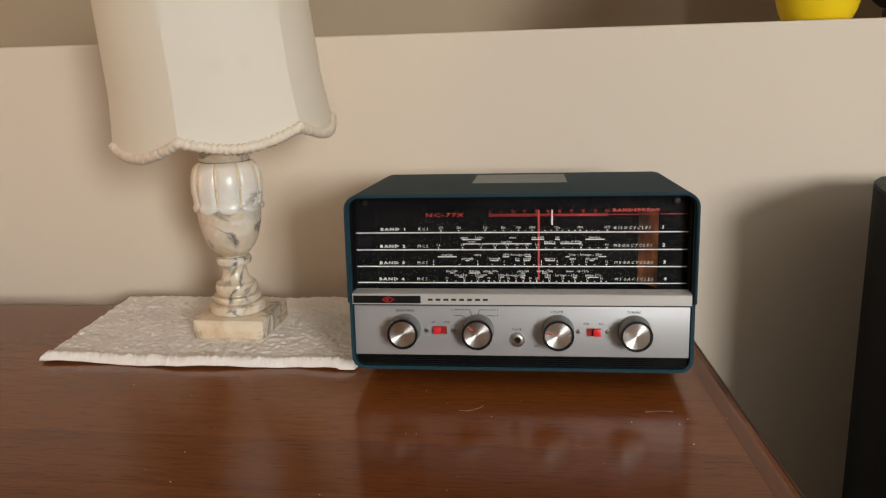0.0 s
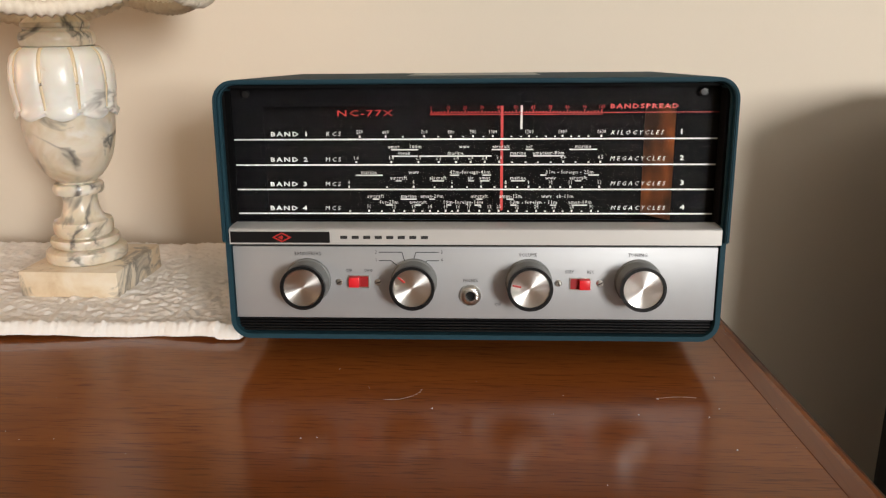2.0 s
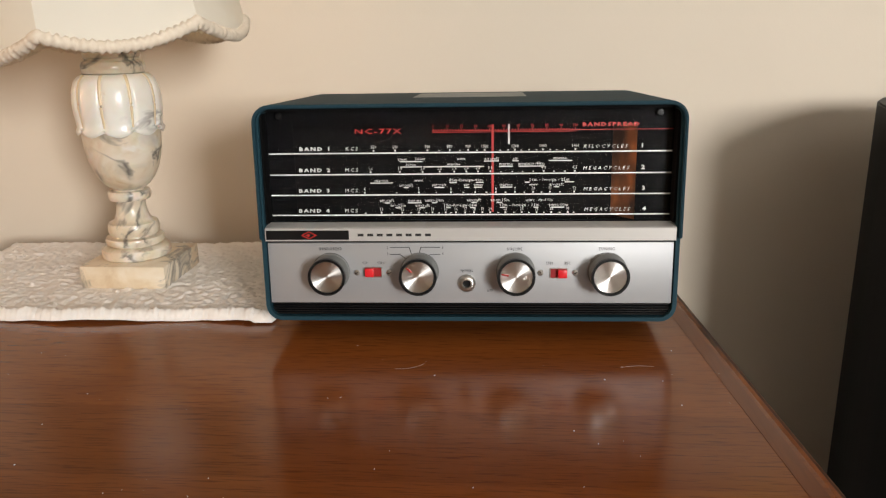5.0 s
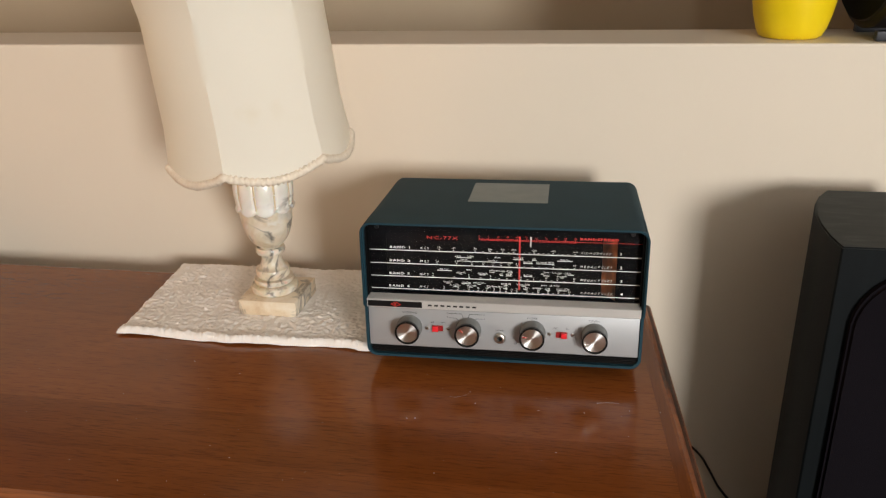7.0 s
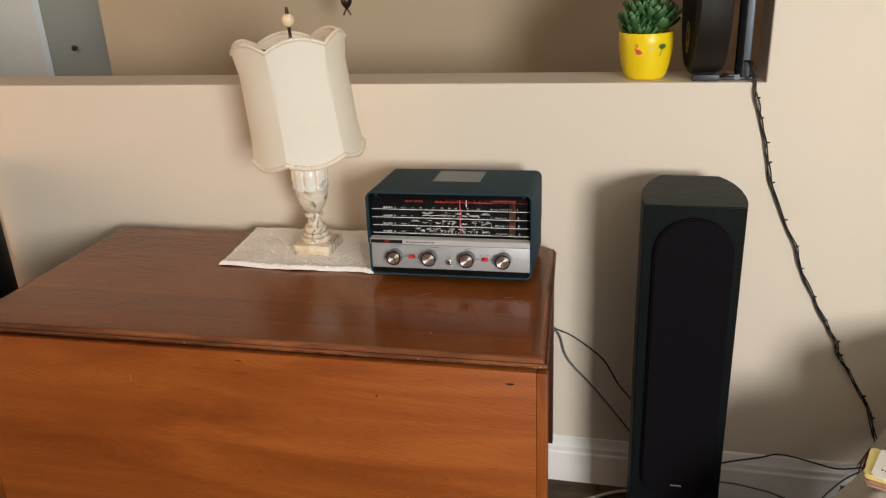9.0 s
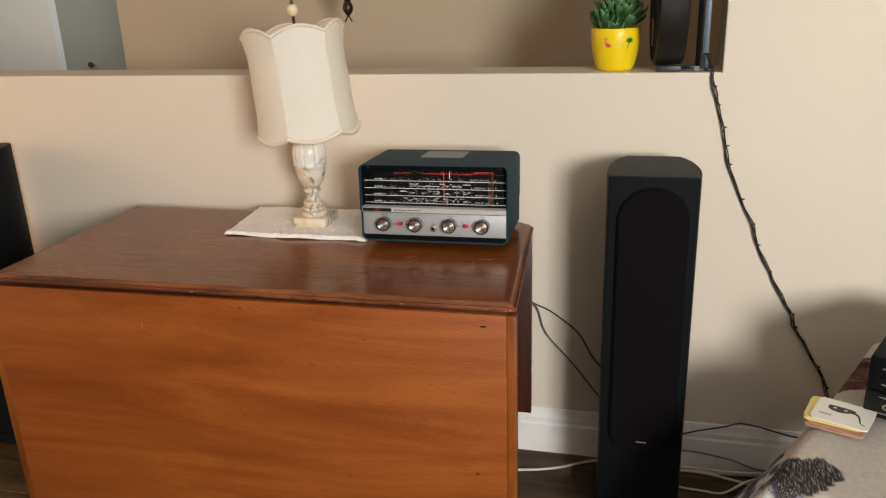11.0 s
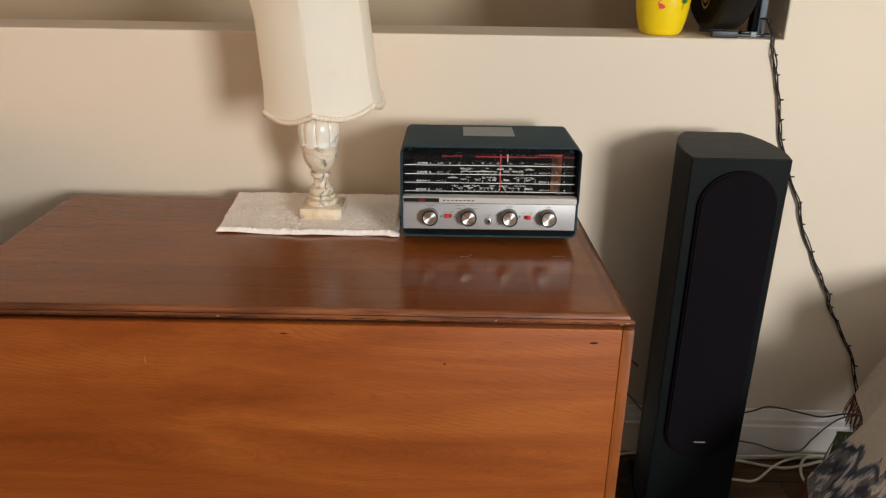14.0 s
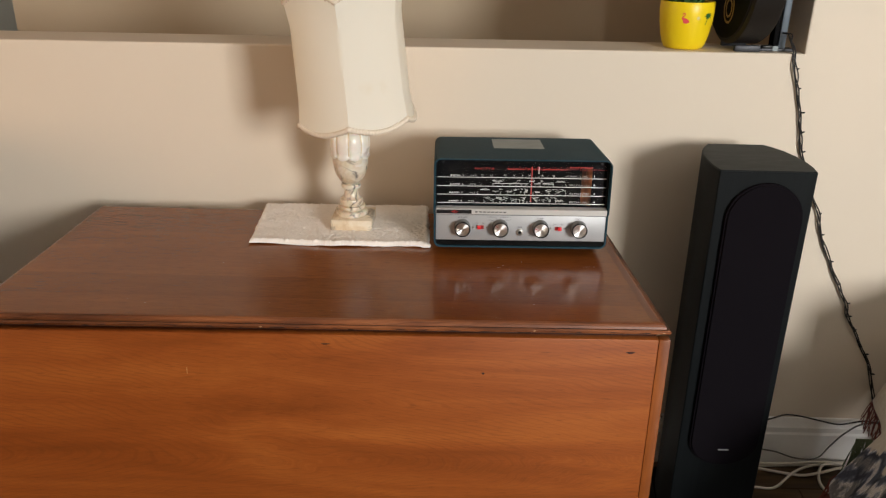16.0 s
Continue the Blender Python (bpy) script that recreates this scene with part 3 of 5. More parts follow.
def lettering(items, bm=None):
    """Flat letters facing -y. items: (text, x, z, size, slant, width factor), centred on x."""
    bm = bm or bmesh.new()
    for text, x, z, size, slant, wide, *style in items:
        cu = bpy.data.curves.new("letters", "FONT")
        cu.body, cu.size, cu.align_x, cu.align_y, cu.shear, cu.resolution_u = text, size, "CENTER", "CENTER", slant, 1
        cu.space_character = style[0] if style else 1.14
        cu.offset = style[1] if len(style) > 1 else 0.0
        ob = bpy.data.objects.new("letters", cu)
        me = ob.to_mesh()
        t = bmesh.new()
        t.from_mesh(me)
        ob.to_mesh_clear()
        bpy.data.objects.remove(ob)
        bpy.data.curves.remove(cu)
        add(bm, t, pose(x, 0, z, 90) @ Matrix.Diagonal((wide, 1, 1, 1)))
    return bm


def bar(bm, x0, x1, z0, z1, y=0.0):
    """A thin printed bar facing -y."""
    bm.faces.new([bm.verts.new((x, y, z)) for x, z in ((x0, z0), (x1, z0), (x1, z1), (x0, z1))])
    return bm


# ---- the setting ----
WALL_Y = 1.15
LEDGE = 1.108
NICHE_X = 0.69
BACK = WALL_Y + 0.155


def setting(name, bm, material, label, category, smooth=0):
    return tagged(part(name, bm, material, None, "", smooth), label, category, kind="structure")


outline = [(-4.2, 0), (EAST, 0), (EAST, 2.8), (-4.2, 2.8), (-4.2, 2.08), (NICHE_X, 2.08), (NICHE_X, LEDGE), (-4.2, LEDGE)]
bm = prism(outline, WALL_Y, BACK, facing)
rounded_edges = [e for e in bm.edges if all(abs(q.co.z - LEDGE) < 1e-4 for q in e.verts) and abs(e.verts[0].co.y - e.verts[1].co.y) < 1e-4]
rounded_edges += [e for e in bm.edges if all(abs(q.co.x - NICHE_X) < 1e-4 for q in e.verts) and abs(e.verts[0].co.y - e.verts[1].co.y) < 1e-4]
bmesh.ops.bevel(bm, geom=rounded_edges, offset=0.004, segments=2, affect="EDGES", profile=0.5)
setting("wall_north", bm, M_WALL, "beige painted half wall with a wide opening above its ledge", "wall")
setting("wall_far", box(-1.66, 3.2, 2.15, 2.27, 0, 2.8), M_FARWALL, "dim brown-beige wall of the space behind the opening", "wall")
setting("wall_far_return", box(-1.66, -1.56, 2.27, 3.9, 0, 2.8), M_FARWALL, "side of the brown-beige wall behind the opening", "wall")
bm = box(-4.2, -1.56, 3.9, 4.0, 0, 2.8)
setting("wall_far_blue", bm, M_BLUEWALL, "pale warm grey wall of the room beyond the opening", "wall")
setting("door_1", box(-3.344, -2.46, 3.855, 3.899, 0.005, 2.05, 0.004), M_DOOR, "plain grey-green door in the room beyond the opening", "door")
setting("trim", box(-3.405, -3.345, 3.87, 3.9, 0, 2.2, 0.004), M_SOFTTRIM, "pale bluish painted door casing on the far wall", "trim")
setting("wall_far_east", box(3.2, 3.3, BACK, 4.0, 0, 2.8), M_FARWALL, "brown-beige end wall behind the opening", "wall")
setting("wall_far_west", box(-4.3, -4.2, WALL_Y, 4.0, 0, 2.8), M_BLUEWALL, "pale warm grey end wall behind the opening", "wall")
setting("wall_east", box(EAST, EAST + 0.1, FRONT_Y, WALL_Y, 0, 2.8), M_ROOM, "taupe painted side wall", "wall")
bm = box(-3.4, -3.3, 0.43, WALL_Y, 0, 2.8)
box(-3.4, -3.3, FRONT_Y, -0.33, 0, 2.8, bm=bm)
box(-3.4, -3.3, -0.33, 0.43, 1.95, 2.8, bm=bm)
box(-3.4, -3.3, -0.33, 0.43, 0, 0.75, bm=bm)
setting("wall_west", bm, M_ROOM, "taupe painted side wall", "wall")
x0, x1, z0, z1 = WIN
bm = box(-3.4, x0, FRONT_Y - 0.12, FRONT_Y, 0, 2.8)
box(x1, EAST + 0.1, FRONT_Y - 0.12, FRONT_Y, 0, 2.8, bm=bm)
box(x0, x1, FRONT_Y - 0.12, FRONT_Y, 0, z0, bm=bm)
box(x0, x1, FRONT_Y - 0.12, FRONT_Y, z1, 2.8, bm=bm)
setting("wall_south", bm, M_ROOM, "taupe painted wall with a window opening", "wall")
bm = ring_shell([(x0, z0), (x1, z0), (x1, z1), (x0, z1)], [(x0 + .05, z0 + .05), (x1 - .05, z0 + .05), (x1 - .05, z1 - .05), (x0 + .05, z1 - .05)], FRONT_Y - 0.10, FRONT_Y - 0.06, facing)
setting("window_1", bm, M_WINFRAME, "white painted window frame", "window")
setting("ceiling", box(-4.3, EAST + 0.1, FRONT_Y - 0.12, 4.0, 2.8, 2.9), M_CEIL, "plain white ceiling", "ceiling")

# skirting board with a stepped, moulded profile
prof = [(0.0, 0.0), (0.016, 0.0), (0.016, 0.092), (0.0125, 0.098), (0.0125, 0.112), (0.009, 0.117), (0.007, 0.130), (0.0045, 0.138), (0.0, 0.140)]
bm = prism(prof, -3.3, EAST, lambda u, v, d: (d, WALL_Y - u, v))
setting("baseboard", bm, M_TRIM, "white painted skirting board with a moulded top", "baseboard", 30)

# ---- the drop-leaf table ----
TOP = 0.736
TL, TR_F, TR_B, TB = -0.945, 0.284, 0.243, 1.078
table = thing("drop_leaf_table", pose(0, 0, 0), "mahogany drop-leaf table, glossy red-brown top, leaves hanging down", "table")


def front_y(x):
    """The front edge runs slightly askew to the wall."""
    return 0.494 + 0.022 * (x - TL) / (TR_F - TL)


def top_loop(inset):
    return [(TL + inset, front_y(TL) + inset), (TR_F - inset, front_y(TR_F) + inset), (TR_B + 0.004 - inset, 1.053 - inset * 0.5), (0.214 - inset * 0.5, TB - inset), (TL + inset, TB - inset)]


bm = bmesh.new()
levels = [(0.014, TOP - 0.0200), (0.011, TOP - 0.0180), (0.003, TOP - 0.0165), (0.0, TOP - 0.0140), (0.0, TOP - 0.0105), (0.0025, TOP - 0.0080), (0.0065, TOP - 0.0084), (0.0078, TOP - 0.0045), (0.0105, TOP - 0.0012), (0.015, TOP)]
rings = [[bm.verts.new((x, y, z)) for x, y in top_loop(i)] for i, z in levels]
for a, b in zip(rings, rings[1:]):
    for i in range(5):
        bm.faces.new((a[i], a[(i + 1) % 5], b[(i + 1) % 5], b[i]))
bm.faces.new(rings[0][::-1])
for f in bm.faces:
    f.material_index = 1
bm.faces.ensure_lookup_table()
# the groove and the underside of the moulding take the darker wood
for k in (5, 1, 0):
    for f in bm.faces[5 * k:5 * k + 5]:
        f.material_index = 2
bm.faces.new(rings[-1])
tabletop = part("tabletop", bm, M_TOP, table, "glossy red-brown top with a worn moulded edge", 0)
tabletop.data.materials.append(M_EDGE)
tabletop.data.materials.append(M_MOULD_DARK)

# an end strip let into the top, running from front to back
bm = bmesh.new()
loop = [(0.2535, 0.537), (0.2655, 0.535), (0.228, 1.045), (0.2160, 1.045)]
add(bm, prism(loop, TOP - 0.006, TOP + 0.0003, flat))
part("end_strip", bm, M_TOP_END, table, "breadboard strip along the end of the top", 0)


def leaf(name, x0, x1, yf, thick, zb, zt, material, skew=0.0):
    bm = box(x0, x1, yf, yf + thick, zb, zt, 0.002 if name == "front_leaf" else 0.0012, 2)
    if skew:
        for vtx in bm.verts:
            vtx.co.y += skew * (vtx.co.x - x0)
    return part(name, bm, material, table)


fl = leaf("front_leaf", TL - 0.004, TR_F - 0.020, 0.492, 0.018, 0.122, TOP - 0.0245, M_LEAF, 0.018)
fl["label"] = "orange-brown hanging leaf with flowing grain and nicks"
es = leaf("leaf_end_strip", TR_F - 0.0195, TR_F, 0.5135, 0.018, 0.122, TOP - 0.0245, M_LEAF_END)
# dark strip behind the gap stands in for the shade between top and leaf
leaf("joint_shade_strip", TL, TR_F - 0.021, 0.5105, 0.012, TOP - 0.034, TOP - 0.0203, M_DARKWOOD, 0.018)
es["label"] = "lighter edge strip of the hanging leaf"
leaf("leaf_end_strip", TL - 0.022, TL - 0.0045, 0.4915, 0.018, 0.122, TOP - 0.0245, M_LEAF_END)
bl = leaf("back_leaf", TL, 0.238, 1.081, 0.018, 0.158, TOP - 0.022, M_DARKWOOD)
bl["label"] = "dark hanging leaf at the wall side"
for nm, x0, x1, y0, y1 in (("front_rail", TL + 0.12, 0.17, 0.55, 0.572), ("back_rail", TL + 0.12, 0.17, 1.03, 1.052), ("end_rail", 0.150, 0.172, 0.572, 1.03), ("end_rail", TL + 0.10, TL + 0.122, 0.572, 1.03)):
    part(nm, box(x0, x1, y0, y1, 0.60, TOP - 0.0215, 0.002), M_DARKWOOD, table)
leg_prof = [(0.0, 0.0), (0.016, 0.0), (0.019, 0.012), (0.021, 0.03), (0.014, 0.055), (0.018, 0.07), (0.024, 0.25), (0.027, 0.40), (0.020, 0.43), (0.028, 0.45), (0.028, 0.55), (0.030, 0.60), (0.030, 0.712), (0.0, 0.712)]
for x, y in ((TL + 0.13, 0.60), (0.135, 0.60), (TL + 0.13, 1.02), (0.135, 1.02)):
    leg = part("leg", lathe(leg_prof, 20), M_DARKWOOD, table)
    leg.location = (x, y, 0)

# nicks in the leaf's face
for x, z, w, h in ((-0.310, 0.694, 0.014, 0.0025), (-0.036, 0.640, 0.005, 0.004), (0.217, 0.686, 0.014, 0.004), (-0.09, 0.30, 0.006, 0.004), (0.20, 0.34, 0.006, 0.005)):
    y = 0.492 + 0.018 * (x - TL) - 0.0006
    bm = prism([(w / 2 * math.cos(a) * (1 + 0.3 * math.sin(3 * a)), h / 2 * math.sin(a)) for a in [math.pi * k / 6 for k in range(12)]], 0, 0.0012, facing)
    ob = part("nick", bm, M_DARKWOOD, table, "small dark dent", 0)
    ob.location = (x, y, z)
bm = prism([(-0.0007, -0.007), (0.0006, -0.0065), (0.0009, 0.006), (-0.0006, 0.007)], 0, 0.0012, facing)
ob = part("scratch", bm, M_SCRATCH, table, "pale scratch", 0)
ob.location = (-0.555, 0.4985, 0.637)

# dents and chips along the worn moulding
for k in range(22):
    x = TL + 0.03 + (TR_F - TL - 0.06) * (k + random.uniform(0.1, 0.9)) / 22
    w, h = random.uniform(0.006, 0.034), random.uniform(0.0012, 0.0026)
    pts = [(w / 2 * math.cos(a) * random.uniform(0.75, 1.1), h / 2 * math.sin(a) * random.uniform(0.5, 1.2)) for a in [math.pi * j / 6 for j in range(12)]]
    ob = part("dent", prism(pts, 0, 0.0012, facing), M_DARKDENT, table, "dark dent in the worn moulding", 0)
    ob.location = (x, front_y(x) - 0.0004, TOP - random.uniform(0.0110, 0.0150))
for x, dz_, w in ((0.2715, 0.0125, 0.006), (0.262, 0.0140, 0.004), (0.05, 0.0112, 0.005), (-0.42, 0.0118, 0.006)):
    pts = [(w / 2 * math.cos(a) * random.uniform(0.6, 1.1), 0.0013 * math.sin(a) * random.uniform(0.5, 1.2)) for a in [math.pi * j / 5 for j in range(10)]]
    ob = part("chip", prism(pts, 0, 0.0012, facing), M_CHIP, table, "pale chip in the moulding", 0)
    ob.location = (x, front_y(x) - 0.0004, TOP - dz_)

# ---- the radio ----
RM = pose(0.0415, 0.8135, TOP, 0, 0, 1.3) @ pose(0, 0, 0.0, -2.8)
radio = thing("radio_receiver", RM, "teal metal vintage radio receiver with four knobs and a dial glass", "radio")
W2 = 0.1764
inner = rounded(-W2 + 0.0035, W2 - 0.0035, 0.0225, 0.2014, 0.0105)
bm = ring_shell(rounded(-W2, W2, 0.019, 0.2040, 0.014), inner, -0.002, 0.210, facing)
add(bm, prism(rounded(-W2 + 0.002, W2 - 0.002, 0.021, 0.2020, 0.012), 0.202, 0.208, facing))
part("case", bm, M_TEAL, radio)


def open_band(points, offset, d0, d1, thick):
    """The hood: a band that wraps over both sides and the top."""
    bm = bmesh.new()
    n = len(points)

    def shifted(k, off):
        a, b = Vector(points[max(k - 1, 0)]), Vector(points[min(k + 1, n - 1)])
        t = (b - a).normalized()
        return Vector(points[k]) + Vector((t.y, -t.x)) * off

    q = [[bm.verts.new((*(lambda s: (s.x, d, s.y))(shifted(k, off)),)) for k in range(n)] for off, d in ((offset, d0), (offset, d1), (offset - thick, d1), (offset - thick, d0))]
    for a, b in zip(q, q[1:] + q[:1]):
        for k in range(n - 1):
            bm.faces.new((a[k], a[k + 1], b[k + 1], b[k]))
    bm.faces.new([l[0] for l in q])
    bm.faces.new([l[-1] for l in q][::-1])
    bmesh.ops.recalc_face_normals(bm, faces=bm.faces[:])
    bmesh.ops.bevel(bm, geom=[e for e in bm.edges if len(e.link_faces) == 2 and e.calc_face_angle(0) > 1.2], offset=0.0008, segments=2, affect="EDGES")
    return bm


hood_pts = [(W2, 0.092)] + rounded(-W2, W2, 0.019, 0.2040, 0.014)[7:21] + [(-W2, 0.092)]
part("hood", open_band(hood_pts, 0.0008, -0.0065, 0.2112, 0.0026), M_TEAL, radio, "teal wrap-round hood standing proud of the dial")
# side walls of the dial recess, in black
bm = box(-W2 + 0.0036, -W2 + 0.0056, 0.002, 0.05, 0.104, 0.2010)
box(W2 - 0.0056, W2 - 0.0036, 0.002, 0.05, 0.104, 0.2010, bm=bm)
box(-W2 + 0.0056, W2 - 0.0056, 0.002, 0.05, 0.1990, 0.2010, bm=bm)
part("recess_lining", bm, M_MATTBLACK, radio, "", 0)
GY = 0.0125                                # the face of the dial glass
part("dial_glass", box(-W2 + 0.0056, W2 - 0.0056, GY, GY + 0.0022, 0.1035, 0.1988, 0.0004, 1), M_GLASS, radio, "clear glass over the tuning dial").visible_shadow = False
bm = ring_shell([(-0.1705, 0.1037), (0.1705, 0.1037), (0.1705, 0.1987), (-0.1705, 0.1987)], [(-0.148, 0.1045), (0.1408, 0.1045), (0.1408, 0.1857), (-0.148, 0.1857)], GY + 0.0026, GY + 0.0032, facing)
part("dial_mask", bm, M_MASK, radio, "black painted border behind the glass", 0)
part("dial_plate", box(-0.165, 0.165, 0.040, 0.042, 0.100, 0.1950), M_DIAL, radio, "dark charcoal back plate of the dial", 0)
# added strip that carries the painted reflection; the radio has no such part
part("dial_reflection", prism([(0.1412, GY + 0.0040), (0.1422, GY + 0.0040), (0.1265, 0.0396), (0.1245, 0.0396)], 0.1042, 0.1852, flat), M_DIAL_REFLECTION, radio, "orange strip standing in for a reflection at the end of the dial", 0)

# printing on the glass, band by band
PY = GY + 0.0023


def du(px, py):
    return (px - 831) * (0.000409 + (py - 250) * 8e-8)


def dz(py):
    return 0.1626 - (py - 250) * 0.000412


def dial_row(band, unit, right, py, numbers, minor, words, rules, upper, lower):
    items = [(band, du(513, py), dz(py - 9), 0.0044, 0, 1.42, 1.32, 0.00012), (unit, du(590, py), dz(py - 9), 0.0045, 0.10, 1.0, 1.55), (right, du(1111, py), dz(py - 10), 0.0042, 0.28, 1.02, 1.62), (band[-1], du(1186, py), dz(py - 11), 0.0048, 0, 1.25, 1.0, 0.00012)]
    items += [(s, du(px, py), dz(py - 12), 0.0039, 0, 0.72) for s, px in numbers]
    items += [(s, du(px, py), dz(upper if row == 0 else lower), 0.0038, 0, 0.95) for s, px, row in words]
    bm = lettering(items)
    for s, px in numbers:
        bar(bm, du(px, py) - 0.0006, du(px, py) + 0.0006, dz(py - 3), dz(py - 6.5))
    for px in minor:
        bar(bm, du(px, py) - 0.0006, du(px, py) + 0.0006, dz(py - 3), dz(py - 5.2))
    for a, b, row in rules:
        zz = dz((upper if row == 0 else lower) + 5)
        bar(bm, du(a, py), du(b, py), zz - 0.0004, zz + 0.0004)
    bar(bm, -0.1700, 0.1700, dz(py) - 0.0005, dz(py) + 0.0005)
    ob = part("dial_lettering", bm, M_WHITE, radio, "white printed scale and lettering", 0)
    ob["kind"] = "stuff"
    ob.location = (0, PY, 0)


dial_row("BAND 1", "KCS", "KILOCYCLES", 250,
         [("550", 636), ("600", 681), ("700", 748), ("800", 794), ("900", 832), ("1000", 866), ("1200", 928), ("1400", 985), ("1600", 1051)],
         [711, 772, 815, 850, 898, 914, 941, 957, 972, 1000, 1013, 1029], [], [], 0, 0)
dial_row("BAND 2", "MCS", "MEGACYCLES", 294,
         [("1.6", 630), ("1.8", 691), ("2.0", 738), ("2.2", 773), ("2.4", 803), ("2.6", 828), ("2.8", 852), ("3.0", 877), ("4.0", 986), ("4.5", 1049)],
         [899, 922, 943, 965, 1007, 1029],
         [("amat", 696, 0), ("160m", 733, 0), ("wwv", 817, 0), ("aircraft", 880, 0), ("air", 928, 0), ("marine", 1019, 0), ("loran", 714, 1), ("marine", 802, 1), ("marine", 909, 1), ("amateur-80m", 961, 1)],
         [(691, 738, 0), (864, 895, 0), (922, 935, 0), (996, 1043, 0), (692, 737, 1), (740, 864, 1), (895, 923, 1), (935, 987, 1)], 263, 274)
dial_row("BAND 3", "MCS", "MEGACYCLES", 337,
         [("4", 618), ("5", 730), ("6", 796), ("7", 846), ("8", 888), ("9", 927), ("10", 964), ("11", 998), ("12", 1047)],
         [684, 766, 822, 869, 908, 946, 981, 1018],
         [("marine", 653, 0), ("wwv", 730, 0), ("49m-foreign-41m", 827, 0), ("31m - foreign - 25m", 996, 0), ("aircraft", 704, 1), ("aircraft", 772, 1), ("air", 828, 1), ("amat", 852, 1), ("marine", 909, 1), ("wwv", 964, 1), ("aircraft", 1011, 1)],
         [(630, 677, 0), (793, 808, 0), (848, 863, 0), (947, 957, 0), (1028, 1046, 0), (699, 709, 1), (762, 782, 1), (824, 834, 1), (844, 860, 1), (897, 921, 1), (1006, 1016, 1)], 307, 317)
dial_row("BAND 4", "MCS", "MEGACYCLES", 379.5,
         [("11", 653), ("12", 696), ("13", 730), ("14", 758), ("15", 785), ("16", 806), ("17", 825), ("18", 843), ("19", 860), ("20", 876), ("22", 907), ("24", 940), ("26", 970), ("28", 1000), ("30", 1033)],
         [620, 675, 714, 745, 772, 796, 892, 924, 955, 985, 1017, 1045],
         [("aircraft", 665, 0), ("marine", 722, 0), ("amat-20m", 762, 0), ("aircraft", 843, 0), ("amat-15m", 896, 0), ("wwv", 957, 0), ("cb-11m", 988, 0), ("for-25m", 688, 1), ("aircraft", 738, 1), ("19m-foreign-16m", 815, 1), ("13m - foreign - 11m", 935, 1), ("amat-10m", 1014, 1)],
         [(660, 671, 0), (708, 736, 0), (757, 767, 0), (838, 848, 0), (889, 901, 0), (682, 694, 1), (733, 743, 1), (787, 795, 1), (835, 845, 1), (896, 906, 1), (964, 974, 1), (1000, 1026, 1)], 349, 359.5)

bm = lettering([("NC-77X", du(644, 206), dz(206), 0.0060, 0, 1.68, 1.18), ("BANDSPREAD", du(1124, 206), dz(196), 0.0044, 0, 1.45, 1.25, 0.00012)] + [(str(10 * k), du(760 + 29.2 * k, 206), dz(197), 0.0036, 0, 0.75) for k in range(11)])
bar(bm, du(758, 206), du(1054, 206), dz(209.2), dz(208.2))
bar(bm, du(758, 206), 0.170, dz(206.4), dz(205.5))
for k in range(51):
    bar(bm, du(760 + 5.84 * k, 206) - 0.0003, du(760 + 5.84 * k, 206) + 0.0003, dz(205.5), dz(203.0 if k % 5 else 201.0))
ob = part("dial_lettering", bm, M_RED, radio, "red printed model mark and fine-tuning scale", 0)
ob["kind"] = "stuff"
ob.location = (0, PY, 0)
part("tuning_pointer", box(du(882, 300) - 0.0009, du(882, 300) + 0.0009, 0.026, 0.027, dz(379), dz(186)), M_RED, radio, "red upright pointer", 0)
part("bandspread_pointer", box(du(917, 210) - 0.0007, du(917, 210) + 0.0007, 0.0265, 0.0275, dz(236), dz(189)), M_WHITE, radio, "short white pointer", 0)


def screw(name, x, z, y, r, parent, material=M_CHROME):
    ob = part(name, lathe([(0, 0.0), (r, 0.0), (r, 0.0009), (r * 0.8, 0.0014), (0, 0.0016)], 14), material, parent)
    ob.matrix_local = pose(x, y, z, 90)
    slot = part("slot", box(-r * 0.75, r * 0.75, -r * 0.13, r * 0.13, 0.0012, 0.00175), M_BLACK, ob, "", 0)
    slot.rotation_euler = (0, 0, random.uniform(0, 3))
    return ob


for x in (-0.1590, 0.1580):
    screw("dial_screw", x, 0.1945, GY - 0.0002, 0.0030, radio, M_BLACK)

# trim strip: a sloping shelf and an upright face, with the black badge
prof = [(0.0, 0.0895), (-0.0045, 0.0905), (-0.0045, 0.1012), (-0.003, 0.1020), (GY - 0.0005, 0.1036), (GY - 0.0005, 0.0895)]
part("trim_strip", prism(prof, -0.1725, 0.1725, lambda u, v, d: (d, u, v)), M_STRIP, radio, "satin aluminium strip", 20)
part("badge", box(-0.1715, -0.1005, -0.0052, -0.0044, 0.0918, 0.0998, 0.0002, 1), M_BLACK, radio, "black badge", 0)
bm = ring_shell([(-0.1415, 0.0958), (-0.1345, 0.0922), (-0.1275, 0.0958), (-0.1345, 0.0994)], [(-0.1395, 0.0958), (-0.1345, 0.0932), (-0.1295, 0.0958), (-0.1345, 0.0984)], -0.0058, -0.0052, facing)
add(bm, prism([(-0.1375, 0.0958), (-0.1345, 0.0942), (-0.1335, 0.0958), (-0.1345, 0.0974)], -0.0058, -0.0052, facing))
part("emblem", bm, M_RED, radio, "red diamond emblem", 0)
for k in range(8):
    x = -0.0930 + 0.00815 * k
    part("maker_mark", bar(bmesh.new(), x, x + 0.0050, 0.0946, 0.0969, -0.0047), M_INK, radio, "dark maker's lettering as a plain bar", 0)

